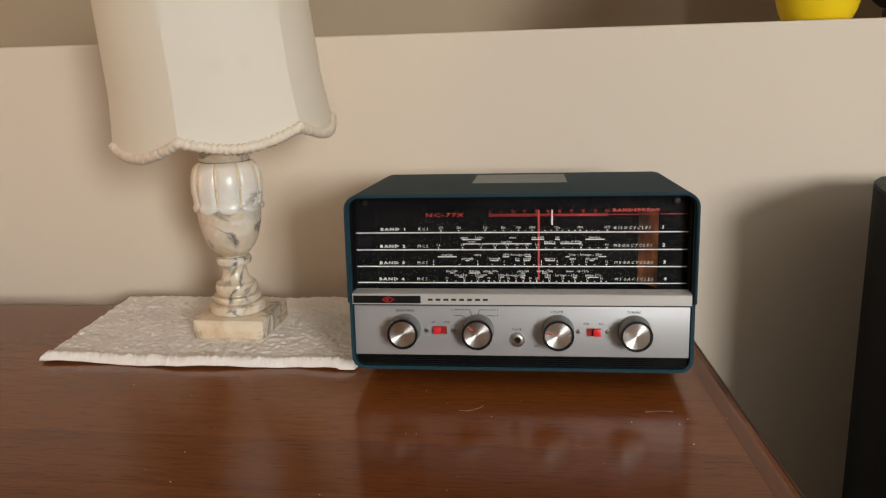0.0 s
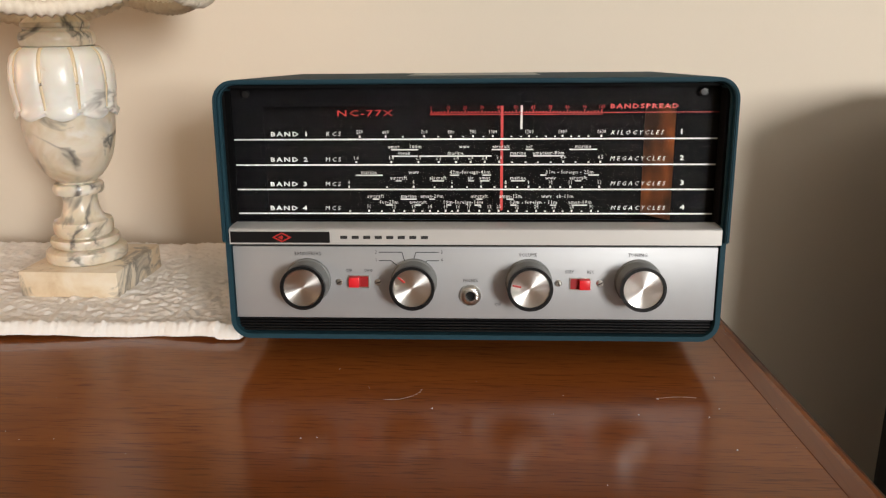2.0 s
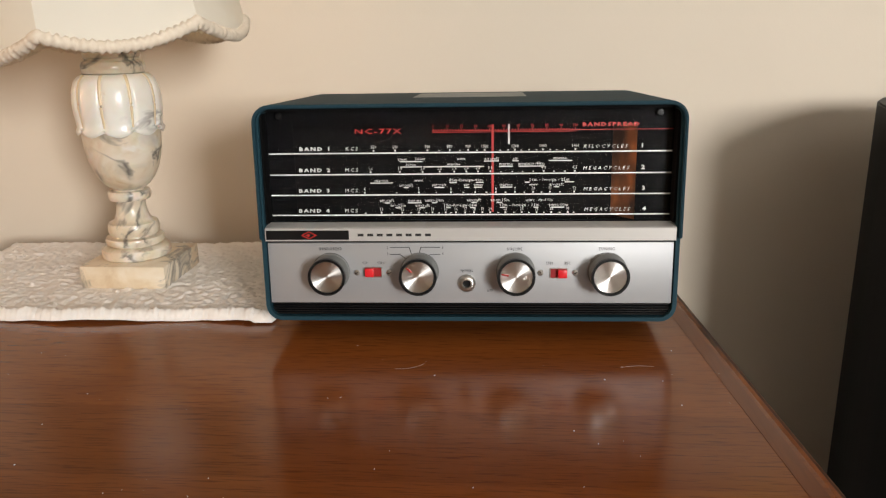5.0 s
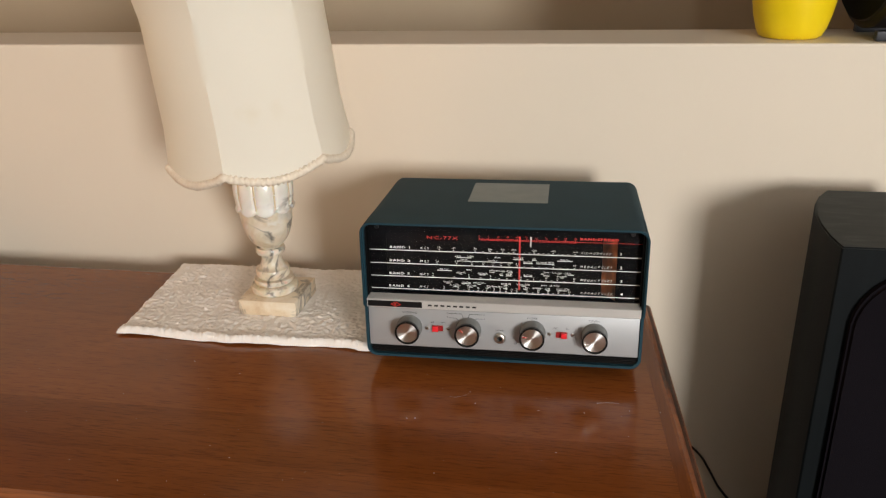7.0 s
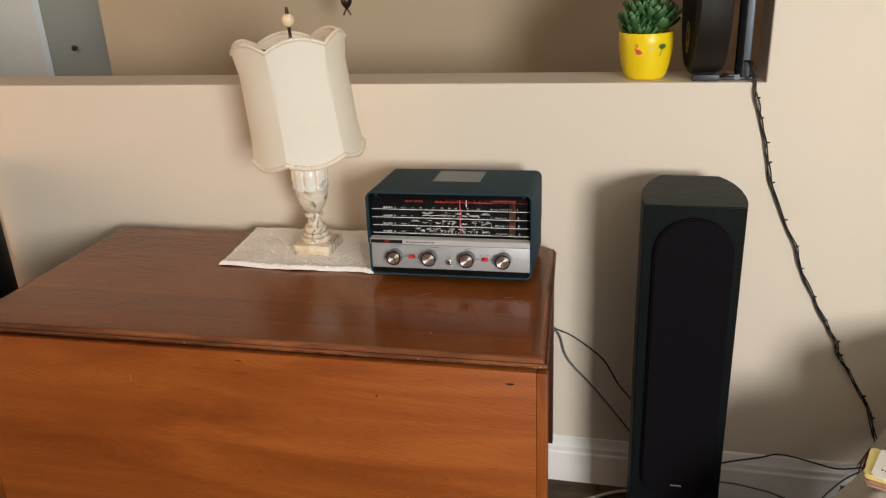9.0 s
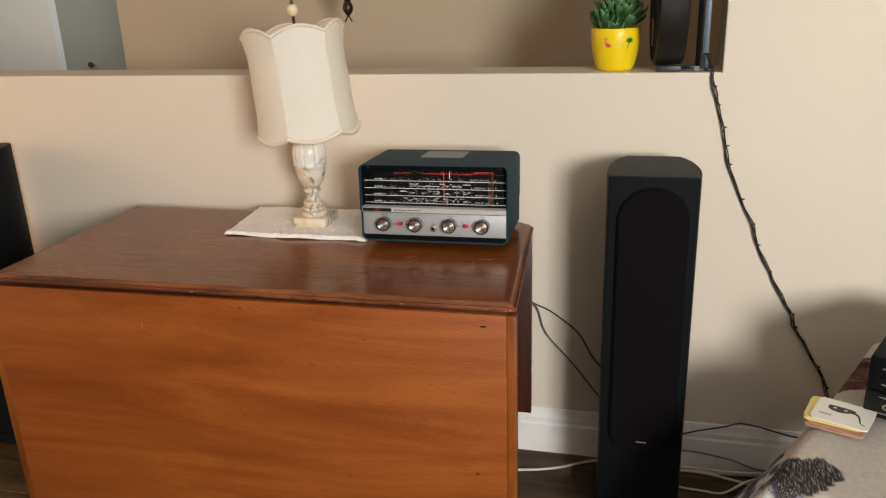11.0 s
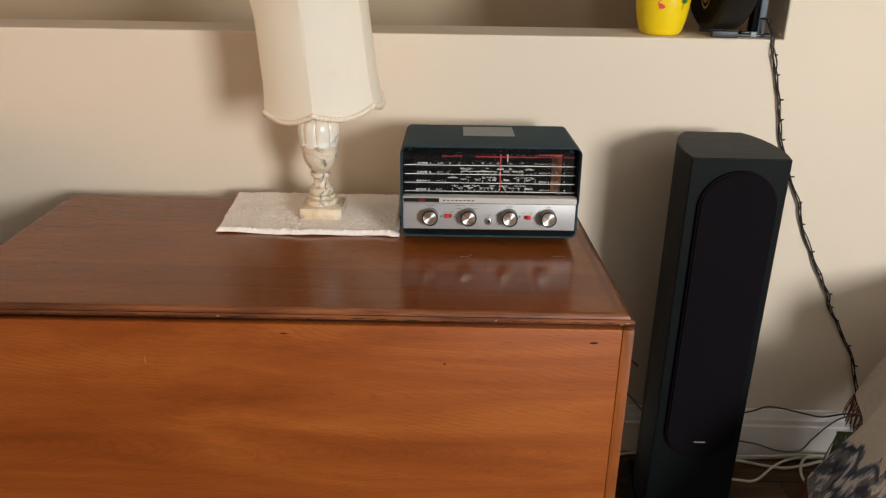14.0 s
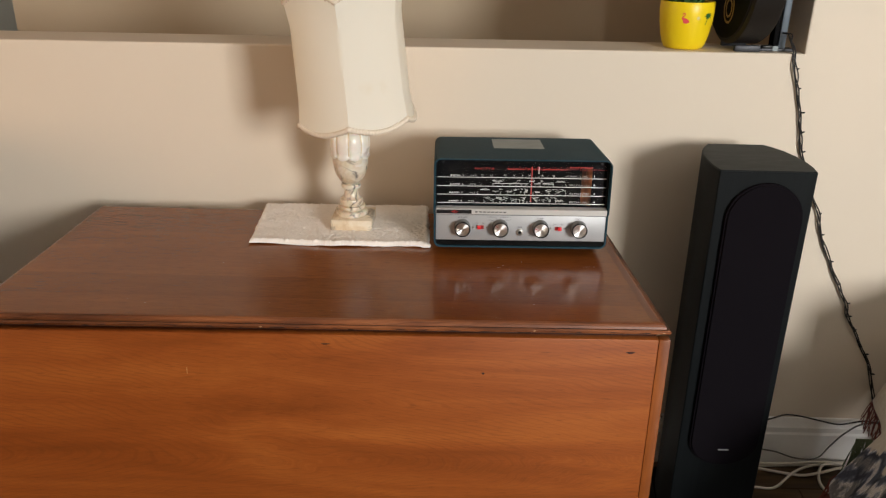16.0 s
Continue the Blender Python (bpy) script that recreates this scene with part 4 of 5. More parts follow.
part("front_panel", box(-0.1722, 0.1722, 0.0, 0.004, 0.0345, 0.0880, 0.0006, 2), M_ALU, radio, "brushed aluminium control panel")
part("joint_strip", box(-0.1722, 0.1722, 0.001, 0.006, 0.0882, 0.0893), M_BLACK, radio, "", 0)
ribs = part("ribbed_strip", box(-0.172, 0.172, 0.006, 0.010, 0.0225, 0.0344), M_BLACK, radio, "black ribbed strip under the panel", 0)
for k in range(5):
    part("rib", box(-0.1715, 0.1715, 0.0022, 0.0059, 0.0234 + 0.0022 * k, 0.0248 + 0.0022 * k, 0.0005, 1), M_BLACK, ribs)




def pz(py):
    return 0.0880 - (py - 434) * 0.000442


def knob(x, z, turn, mark):
    k = part("knob", lathe([(0, 0), (0.0166, 0), (0.0166, 0.003), (0.0158, 0.0035), (0.0152, 0.017), (0, 0.017)], 48), M_SKIRT, radio, "grey knob with a spun silver cap")
    k.matrix_local = pose(x, -0.0002, z, 90, 0, 0) @ pose(0, 0, 0, 0, 0, turn)
    part("rim", ring_shell([(0.0158 * math.cos(a), 0.0158 * math.sin(a)) for a in [2 * math.pi * i / 48 for i in range(48)]], [(0.0137 * math.cos(a), 0.0137 * math.sin(a)) for a in [2 * math.pi * i / 48 for i in range(48)]], 0.0168, 0.0206, flat), M_BLACK, k, "black rim")
    part("cap", lathe([(0, 0.0190), (0.008, 0.0191), (0.0132, 0.0196), (0.01365, 0.0190), (0.01365, 0.0172), (0, 0.0172)], 48), M_SPUN, k, "spun aluminium cap")
    if mark:
        part("mark", box(0.0065, 0.0125, -0.0006, 0.0006, 0.0193, 0.0201), M_RED, k, "red index mark", 0)


for x, turn, mark in ((-0.1182, 20, False), (-0.0415, 140, True), (0.0403, 168, True), (0.1174, 50, False)):
    knob(x, 0.0628, turn, mark)


def slide_switch(x, z, side):
    s = part("slide_switch", ring_shell(rounded(-0.0075, 0.0075, -0.0045, 0.0045, 0.0006, 2), rounded(-0.0069, 0.0069, -0.0039, 0.0039, 0.0004, 2), -0.0008, 0.001, facing), M_CHROME, radio, "red slide switch")
    s.location = (x, 0, z)
    part("slot_floor", box(-0.0069, 0.0069, -0.0004, 0.0004, -0.0039, 0.0039), mat_dark_red, s, "dark red slot", 0)
    c = 0.0030 * side
    part("slider", box(c - 0.0038, c + 0.0038, -0.0045, 0.0, -0.0036, 0.0036, 0.0005, 2), M_REDPLASTIC, s, "red plastic slider")


mat_dark_red = mat("dark_red_plastic", (0.30, 0.012, 0.015), 0.4)
slide_switch(-0.0815, 0.0622, -1)
slide_switch(0.0768, 0.0612, 1)
for x in (-0.0957, -0.0677, 0.0615, 0.0908):
    screw("panel_screw", x, 0.0617, -0.0001, 0.0024, radio)
jack = part("phones_jack", lathe([(0.0042, 0.0), (0.0078, 0.0), (0.0078, 0.0015), (0.0066, 0.0035), (0.0052, 0.0042), (0.0036, 0.0042), (0.0034, 0.0004), (0, 0.0004)], 32), M_CHROME, radio, "chrome headphone socket")
jack.matrix_local = pose(-0.0012, 0.0, 0.0525, 90)
part("hole", lathe([(0, 0.0006), (0.0034, 0.0007), (0.0034, 0.0009), (0, 0.0010)], 20), M_BLACK, jack)
words = ([("BANDSPREAD", -0.1175, pz(446), 0.0038, 0, 0.75), ("VOLUME", 0.0395, pz(447), 0.0038, 0, 0.8), ("TUNING", 0.1165, pz(447), 0.0038, 0, 0.85), ("PHONES", -0.0012, pz(490), 0.0034, 0, 0.75), ("OFF", -0.0885, pz(474), 0.0032, 0, 0.75), ("CWO", -0.0745, pz(474), 0.0032, 0, 0.75), ("STBY", 0.0690, pz(475), 0.0034, 0, 0.75), ("REC", 0.0840, pz(475), 0.0034, 0, 0.75), ("OFF", 0.0185, pz(530), 0.0034, 0, 0.75), ("2", -0.0685, pz(443), 0.0036, 0, 0.8), ("1", -0.0685, pz(456), 0.0036, 0, 0.8), ("3", -0.0215, pz(443), 0.0036, 0, 0.8), ("4", -0.0215, pz(456), 0.0036, 0, 0.8)])
for word in words:
    part("printed_word", lettering([word]), M_INK, radio, "", 0).location = (0, -0.0004, 0)
bm = bmesh.new()


def ruled(x0, z0, x1, z1, t=0.00028):
    d = Vector((x1 - x0, z1 - z0)).normalized()
    n = Vector((-d.y, d.x)) * t
    bm.faces.new([bm.verts.new((x, 0, z)) for x, z in ((x0 - n.x, z0 - n.y), (x1 - n.x, z1 - n.y), (x1 + n.x, z1 + n.y), (x0 + n.x, z0 + n.y))])


for sgn in (-1, 1):
    xx = -0.0450
    ruled(xx + sgn * 0.0215, pz(443), xx + sgn * 0.0050, pz(443))
    ruled(xx + sgn * 0.0050, pz(443), xx + sgn * 0.0030, pz(458))
    ruled(xx + sgn * 0.0215, pz(457), xx + sgn * 0.0130, pz(457))
    ruled(xx + sgn * 0.0130, pz(457), xx + sgn * 0.0085, pz(465))
ob = part("printed_guide_lines", bm, M_INK, radio, "fine black guide lines round the band knob", 0)
ob.location = (0, -0.0004, 0)
part("label_plate", box(-0.053, 0.053, 0.096, 0.190, 0.2044, 0.2050), M_PLATE, radio, "grey foil label on the top", 0)
for x in (-0.13, 0.13):
    for y in (0.055, 0.185):
        low_end = y * math.tan(radians(2.8)) + 0.0008
        ob = part("foot", lathe([(0, low_end), (0.009, low_end), (0.010, 0.0195), (0, 0.0195)], 18), M_MATTBLACK, radio, "black rubber foot")
        ob.location = (x, y, 0)

# ---- place mat ----
mat_thing = bmesh.new()
NX, NY = 210, 130
bl_, br_, fl_, fr_ = Vector((-0.546, 1.090)), Vector((-0.158, 1.096)), Vector((-0.526, 0.8445)), Vector((-0.143, 0.8465))


def mat_point(u, w, top):
    q = (fl_ * (1 - u) + fr_ * u) * (1 - w) + (bl_ * (1 - u) + br_ * u) * w
    q.y += 0.004 * math.sin(u * 9.0 + 0.5) * (1 - w) + 0.003 * noise.noise((u * 14, w * 3, 1))
    q.x += 0.004 * noise.noise((u * 3, w * 12, 5)) * (abs(u - 0.5) * 2) ** 3
    lift = 0.0030 * max(0.0, 1 - w / 0.10) * (0.5 + 0.5 * math.sin(u * 13.0 + 1.0)) * (1 if u < 0.95 else 0.3)
    z = TOP + 0.0008 + lift
    knots = max(0.0, 0.45 + 0.35 * math.sin(u * 2 * math.pi * 74 + 5.0 * noise.noise((u * 12, 1.0, 8))) + 0.5 * noise.noise((u * 70, 2.0, 6)))
    if w < 0.02:
        q.y -= 0.0011 * knots
    if top:
        rim = min(1.0, min(u, 1 - u) / 0.016, min(w, 1 - w) / 0.024)
        bend = 1.5 * noise.noise((u * 6, w * 6, 11))
        tuft = noise.noise((u * 62 + bend, w * 40 + bend, 3))
        small = noise.noise((u * 120, w * 80, 9))
        dashes = max(0.0, noise.noise((u * 34 + bend, w * 62, 14)))
        hem = math.exp(-((w - 0.030) / 0.022) ** 2) + 0.6 * math.exp(-((w - 0.970) / 0.022) ** 2)
        z += 0.0082 * math.sqrt(max(rim, 0.02)) + rim * (0.0019 * tuft + 0.0026 * dashes + 0.0013 * small) + hem * (0.0006 + 0.0016 * knots) + 0.0016 * noise.noise((u * 7, w * 5, 7))
    return (q.x, q.y, z)


grid_top = [[mat_thing.verts.new(mat_point(i / NX, j / NY, True)) for j in range(NY + 1)] for i in range(NX + 1)]
grid_bot = [[mat_thing.verts.new(mat_point(i / NX, j / NY, False)) for j in range(NY + 1)] for i in range(NX + 1)]
for i in range(NX):
    for j in range(NY):
        mat_thing.faces.new((grid_top[i][j], grid_top[i + 1][j], grid_top[i + 1][j + 1], grid_top[i][j + 1]))
        mat_thing.faces.new((grid_bot[i][j], grid_bot[i][j + 1], grid_bot[i + 1][j + 1], grid_bot[i + 1][j]))
for i in range(NX):
    for j in (0, NY):
        mat_thing.faces.new((grid_top[i][j], grid_bot[i][j], grid_bot[i + 1][j], grid_top[i + 1][j]))
for j in range(NY):
    for i in (0, NX):
        mat_thing.faces.new((grid_top[i][j], grid_top[i][j + 1], grid_bot[i][j + 1], grid_bot[i][j]))
bmesh.ops.recalc_face_normals(mat_thing, faces=mat_thing.faces[:])
tagged(part("place_mat", mat_thing, M_CLOTH, None, "", 80), "off-white woven cotton place mat with a wavy edge", "place mat")

# ---- the lamp ----
LX, LY, LZ = -0.322, 0.962, TOP + 0.0085
lamp = thing("table_lamp", pose(LX, LY, LZ), "veined alabaster table lamp with a scalloped cream silk shade", "lamp")
bm = box(-0.0415, 0.0485, -0.046, 0.046, 0, 0.024, 0.0016, 2)
part("plinth", bm, M_PLINTH, lamp, "square alabaster plinth with chipped edges")
stem = [(0, 0.0235), (0.0318, 0.0235), (0.0345, 0.0255), (0.0354, 0.0300), (0.0345, 0.0345), (0.0315, 0.0368), (0.0262, 0.0372), (0.0262, 0.0382), (0.0290, 0.0390), (0.0300, 0.0425), (0.0290, 0.0458), (0.0225, 0.0466), (0.0222, 0.0478), (0.0246, 0.0486), (0.0258, 0.0525), (0.0258, 0.0575), (0.0246, 0.0612), (0.0215, 0.0622), (0.0185, 0.0645), (0.0158, 0.0710), (0.0147, 0.0780), (0.0150, 0.0838), (0.0160, 0.0852), (0.0204, 0.0860), (0.0216, 0.0885), (0.0216, 0.0925), (0.0204, 0.0952), (0.0160, 0.0960), (0.0160, 0.0972), (0.0222, 0.1020), (0.0275, 0.1085), (0.0322, 0.1175), (0.0356, 0.1290), (0.0375, 0.1400), (0.0384, 0.1500), (0.0387, 0.1630), (0.0, 0.1630)]
part("stem", lathe(stem, 64), M_MARBLE, lamp, "turned alabaster stem and cup with dark veins", 38)

PETALS = 9


def petal_wave(a, z):
    """Nine rounded petals with grooves between them, their tips turned out."""
    k = abs(math.sin(a * PETALS / 2 + 0.5))
    groove = -0.0036 * (1 - k) ** 3 * min(1, max(0.0, (0.217 - z) / 0.012))
    tip = max(0.0, 1 - (z - 0.152) / 0.012)
    return groove + 0.0024 * tip * (1 - k)


bm = lathe([(0.0375, 0.160), (0.0412, 0.1545), (0.0428, 0.1575), (0.0412, 0.1630), (0.0418, 0.1700), (0.0430, 0.1800), (0.0432, 0.1900), (0.0420, 0.2000), (0.0392, 0.2080), (0.0345, 0.2130), (0.0300, 0.2150)], 144, wobble=petal_wave)
for vtx in bm.verts:
    if vtx.co.z < 0.161:
        a = math.atan2(vtx.co.y, vtx.co.x)
        k = abs(math.sin(a * PETALS / 2 + 0.5))
        vtx.co.z += 0.0050 * (1 - k) ** 0.8
part("petal_bowl", bm, M_PETAL, lamp, "carved petals round the bowl", 70)
for k in range(PETALS):
    a = 2 * (math.pi * k - 0.5) / PETALS
    pts = [((r - 0.0022) * math.cos(a), (r - 0.0022) * math.sin(a), z) for r, z in ((0.0405, 0.164), (0.0412, 0.172), (0.0424, 0.182), (0.0420, 0.192), (0.0405, 0.202), (0.0372, 0.2095), (0.0330, 0.2132))]
    part("petal_rib", tube(pts, lambda f: 0.0012 + 0.0012 * f, 8, 4), M_IVORY, lamp, "tan rib between two petals", 80)
part("neck", lathe([(0.0, 0.2140), (0.0268, 0.2140), (0.0296, 0.2160), (0.0308, 0.2195), (0.0308, 0.2235), (0.0294, 0.2268), (0.0266, 0.2282), (0.0262, 0.2300), (0.0276, 0.2315), (0.0276, 0.2350), (0.0240, 0.2375), (0.012, 0.245), (0, 0.245)], 48), M_MARBLE, lamp, "ringed alabaster neck")
rod = part("rod", lathe([(0, 0.245), (0.005, 0.245), (0.005, 0.507), (0.0035, 0.510), (0.0035, 0.528), (0.0045, 0.532), (0, 0.533)], 16), M_BRONZE, lamp, "dark metal rod")
fin = part("finial", lathe([(0, 0.532), (0.005, 0.5325), (0.0105, 0.537), (0.0135, 0.545), (0.0125, 0.553), (0.007, 0.5595), (0.0, 0.561)], 28), M_IVORY, lamp, "cream ball finial")
part("finial_tip", lathe([(0, 0.5600), (0.0045, 0.5602), (0.0038, 0.566), (0.0030, 0.5725), (0, 0.574)], 14), M_BRONZE, fin)
LEANING = (rod, fin)
V0 = radians(-90)                        # the first of the six seams
SHZ0, SHZ1 = 0.249, 0.503


def shade_radius(a, h):
    """Six panels, drawn in between the seams."""
    k = ((a - V0) / (math.pi / 3)) % 1.0
    base = 0.1190 - 0.0055 * h + 0.0045 * max(0.0, 0.22 - h) / 0.22 + 0.0075 * max(0.0, h - 0.80) / 0.2
    chord = math.cos(math.pi / 6) / math.cos((k - 0.5) * math.pi / 3)
    return base * (0.55 + 0.45 * chord) * 1.02


def shade_z(a, h):
    k = ((a - V0) / (math.pi / 3)) % 1.0
    bulge = math.sin(math.pi * k) ** 0.9
    lo = SHZ0 + 0.005 - 0.014 * bulge
    hi = SHZ1 - 0.014 + 0.019 * bulge
    return lo + (hi - lo) * h


SN, SH = 120, 22
lean = pose(0.0125, -0.037, 0.37) @ pose(0, 0, 0, 0.5, -4.8, 0) @ pose(0, 0, -0.37)
shade_m = lean


def shade_point(i, j, off=0.0):
    a = V0 + 2 * math.pi * i / SN
    r = shade_radius(a, j / SH) + off
    return (r * math.cos(a), r * math.sin(a), shade_z(a, j / SH))


bm = bmesh.new()
go = [[bm.verts.new(shade_point(i, j)) for j in range(SH + 1)] for i in range(SN)]
for i in range(SN):
    k = (i + 1) % SN
    for j in range(SH):
        bm.faces.new((go[i][j], go[k][j], go[k][j + 1], go[i][j + 1]))
bmesh.ops.recalc_face_normals(bm, faces=bm.faces[:])
shade = part("shade", bm, M_SHADE, lamp, "cream silk six-panel shade, slightly tilted and stained", 30)
shade.matrix_local = shade_m
for ob in LEANING:
    ob.matrix_local = pose(0, 0, 0.235) @ pose(0, 0, 0, 9.5, 2.4, 0) @ pose(0, 0, -0.235)
for j, rad, nm in ((0, 0.0054, "bottom_braid"), (SH, 0.0040, "top_braid")):
    pts = [Vector(shade_point(i, j, -0.0004)) for i in range(SN)]
    bm = tube(pts, rad, 8, 5, closed=True)
    for vi, vtx in enumerate(bm.verts):
        ringno = vi // 8
        vtx.co += Vector((0.0016 * noise.noise((vi * 0.7, 3, 1)), 0.0016 * noise.noise((vi * 0.7, 7, 2)), 0.0009 * math.sin(ringno * 1.25 + (vi % 8) * 0.8) + 0.0012 * noise.noise((ringno * 0.35, 4, 9))))
    part(nm, bm, M_BRAID, shade, "twisted ecru braid", 80)
for k in range(3):
    a = V0 + math.pi * 2 * k / 3
    r = shade_radius(a, 1.0)
    part("spider_wire", tube([(0, 0, 0.487), (0.4 * r * math.cos(a), 0.4 * r * math.sin(a), 0.477), (r * 0.97 * math.cos(a), r * 0.97 * math.sin(a), 0.480)], 0.0014, 6, 4), M_BRONZE, shade, "thin dark wire")

# ---- loudspeakers ----
def speaker(m, label):
    s = thing("floor_speaker", m, label, "loudspeaker", "pair of floor speakers")
    right = [(0.0985, 0.0), (0.1035, 0.035), (0.1040, 0.075), (0.1000, 0.115), (0.0910, 0.155), (0.0780, 0.187), (0.0625, 0.212)]
    loop = [(0.0965, -0.002)] + right[:] + [(-x, y) for x, y in reversed(right)] + [(-0.0965, -0.002)]
    bm = prism(loop, 0.028, 0.917, flat)
    bmesh.ops.bevel(bm, geom=[e for e in bm.edges if abs(e.verts[0].co.z - e.verts[1].co.z) < 1e-4 and e.verts[0].co.z > 0.9], offset=0.002, segments=2, affect="EDGES")
    bm.normal_update()
    for f in bm.faces:
        f.material_index = 1 if f.normal.z > 0.9 else 0
    part("cabinet", bm, M_SPK, s, "black ash cabinet with curved sides and a dusty top coloured lighter for the light on it", 25).data.materials.append(M_SPK_TOP)
    bm = prism([(-0.117, -0.014), (0.117, -0.014), (0.117, 0.02), (0.100, 0.215), (-0.100, 0.215), (-0.117, 0.02)], 0.0, 0.027, flat)
    for vtx in bm.verts:
        if vtx.co.z > 0.02:
            vtx.co.x *= 0.955
            vtx.co.y = 0.1 + (vtx.co.y - 0.1) * 0.94
    part("plinth", bm, M_SPK, s, "black spread base", 0)
    hw, zb, zt = 0.0785, 0.205, 0.893
    pts = [(hw * math.cos(a), zt - hw + hw * math.sin(a)) for a in [math.pi * i / 24 for i in range(25)]] + [(hw * math.cos(a), zb + hw * 0.85 + hw * 0.85 * math.sin(a)) for a in [math.pi + math.pi * i / 24 for i in range(25)]]
    bm = prism(pts, -0.0135, -0.0025, facing)
    bmesh.ops.bevel(bm, geom=[e for e in bm.edges if max(q.co.y for q in e.verts) < -0.013], offset=0.004, segments=3, affect="EDGES")
    g = part("grille", bm, M_GRILLE, s, "black cloth grille with rounded ends", 40)
    g.location = (0.003, 0, 0)
    part("maker_mark", box(-0.0125, 0.0125, -0.0142, -0.0134, 0.2475, 0.2502, 0.0003, 1), M_SILVERPRINT, g, "small silver badge")
    return s


speaker(pose(0.5385, 0.857, 0), "tall black floor speaker with cloth grille beside the table")
speaker(pose(-1.412, 0.875, 0), "tall black floor speaker half hidden behind the table end")

# ---- on the ledge: the pot ----
pot = thing("plant_pot", pose(0.432, 1.218, LEDGE + 0.0005), "glossy yellow pot with flamingo decals and green succulents", "plant pot")
body = [(0, 0.0), (0.040, 0.0), (0.0445, 0.003), (0.0490, 0.012), (0.0545, 0.032), (0.0590, 0.058), (0.0612, 0.082), (0.0612, 0.1040), (0.0603, 0.1055), (0.0580, 0.1040), (0.0565, 0.085), (0.0545, 0.080), (0, 0.080)]
part("pot", lathe(body, 64), M_YELLOW, pot, "yellow glazed pot")
part("soil", lathe([(0, 0.082), (0.0525, 0.083), (0.0528, 0.088), (0.02, 0.093), (0, 0.094)], 32), M_SOIL, pot)


def on_pot(shape, ang, zc):
    """A decal bent round the pot."""
    bm = bmesh.new()
    outs = []
    for u, w in shape:
        z = zc + w
        r = 0.0585 + 0.0027 * min(1, max(0, (z - 0.055) / 0.028)) + 0.0009
        a = radians(ang) + u / r
        outs.append(bm.verts.new((r * math.cos(a), r * math.sin(a), z)))
    bm.faces.new(outs)
    return bm


def strip_on_pot(path, widths, ang, zc):
    """A narrow bent stroke laid round the pot."""
    bm = bmesh.new()
    for (p, wp), (q, wq) in zip(zip(path, widths), zip(path[1:], widths[1:])):
        d = (Vector(q) - Vector(p)).normalized()
        n = Vector((-d.y, d.x))
        p, q = Vector(p), Vector(q)
        add(bm, on_pot([tuple(p + n * wp), tuple(p - n * wp), tuple(q - n * wq), tuple(q + n * wq)], ang, zc))
    return bm


for ang, c in ((-107, -1), (20, -1)):
    bm = on_pot([(0.0070 * math.cos(t) + 0.0020 * math.cos(2 * t) + 0.001, 0.0058 * math.sin(t) - 0.0018 * math.cos(t)) for t in [2 * math.pi * k / 16 for k in range(16)]], ang, 0.066)
    add(bm, strip_on_pot([(-0.004, 0.002), (-0.0062, 0.006), (-0.0040, 0.0095), (-0.0008, 0.0118), (-0.0006, 0.0150), (-0.0032, 0.0165), (-0.0056, 0.0150), (-0.0062, 0.0125)], [0.0016, 0.0012, 0.001, 0.001, 0.001, 0.0013, 0.0013, 0.0004], ang, 0.066))
    part("flamingo_decal", bm, M_PINK, pot, "pink bird-shaped decal", 0)
bm = strip_on_pot([(-0.0035, -0.013), (-0.0008, -0.004), (0.002, 0.006)], [0.0007, 0.0008, 0.0009], -56, 0.070)
for k in range(8):
    t = 2 * math.pi * k / 8 + 0.2
    add(bm, strip_on_pot([(0.002, 0.006), (0.002 + 0.006 * math.cos(t), 0.0075 + 0.0042 * math.sin(t)), (0.002 + 0.011 * math.cos(t), 0.006 + 0.0066 * math.sin(t))], [0.0012, 0.0023, 0.0004], -56, 0.070))
part("palm_decal", bm, M_GREENPRINT, pot, "green palm decal", 0)
bm = on_pot([(0.004 * math.cos(t), 0.004 * math.sin(t)) for t in [2 * math.pi * k / 12 for k in range(12)]], -79, 0.072)
part("smiley_decal", bm, M_CARD_Y, pot, "pale round decal", 0)


def rosette(bm, c, count, length, width, up, tip, start=1.25):
    for k in range(count):
        f = k / count
        a = k * 2.39996
        tilt = start - f * up
        d = Vector((math.cos(a) * math.sin(tilt), math.sin(a) * math.sin(tilt), math.cos(tilt)))
        side = Vector((-math.sin(a), math.cos(a), 0))
        nrm = d.cross(side)
        ln = length * (1.0 - 0.45 * f) * random.uniform(0.85, 1.1)
        w = width * random.uniform(0.85, 1.1)
        rows = []
        for s, ww, lift in ((0.0, 0.45, 0.0), (0.35, 0.85, 0.05), (0.7, 1.0, 0.02), (0.9, 0.6, -0.06), (1.0, tip, -0.14)):
            mid = Vector(c) + d * (ln * s) - nrm * (ln * lift)
            rows.append((bm.verts.new(mid - side * w * ww / 2), bm.verts.new(mid + nrm * w * 0.16), bm.verts.new(mid + side * w * ww / 2), bm.verts.new(mid - nrm * w * 0.14)))
        for p, q in zip(rows, rows[1:]):
            for i in range(4):
                bm.faces.new((p[i], p[(i + 1) % 4], q[(i + 1) % 4], q[i]))
        bm.faces.new(rows[-1])


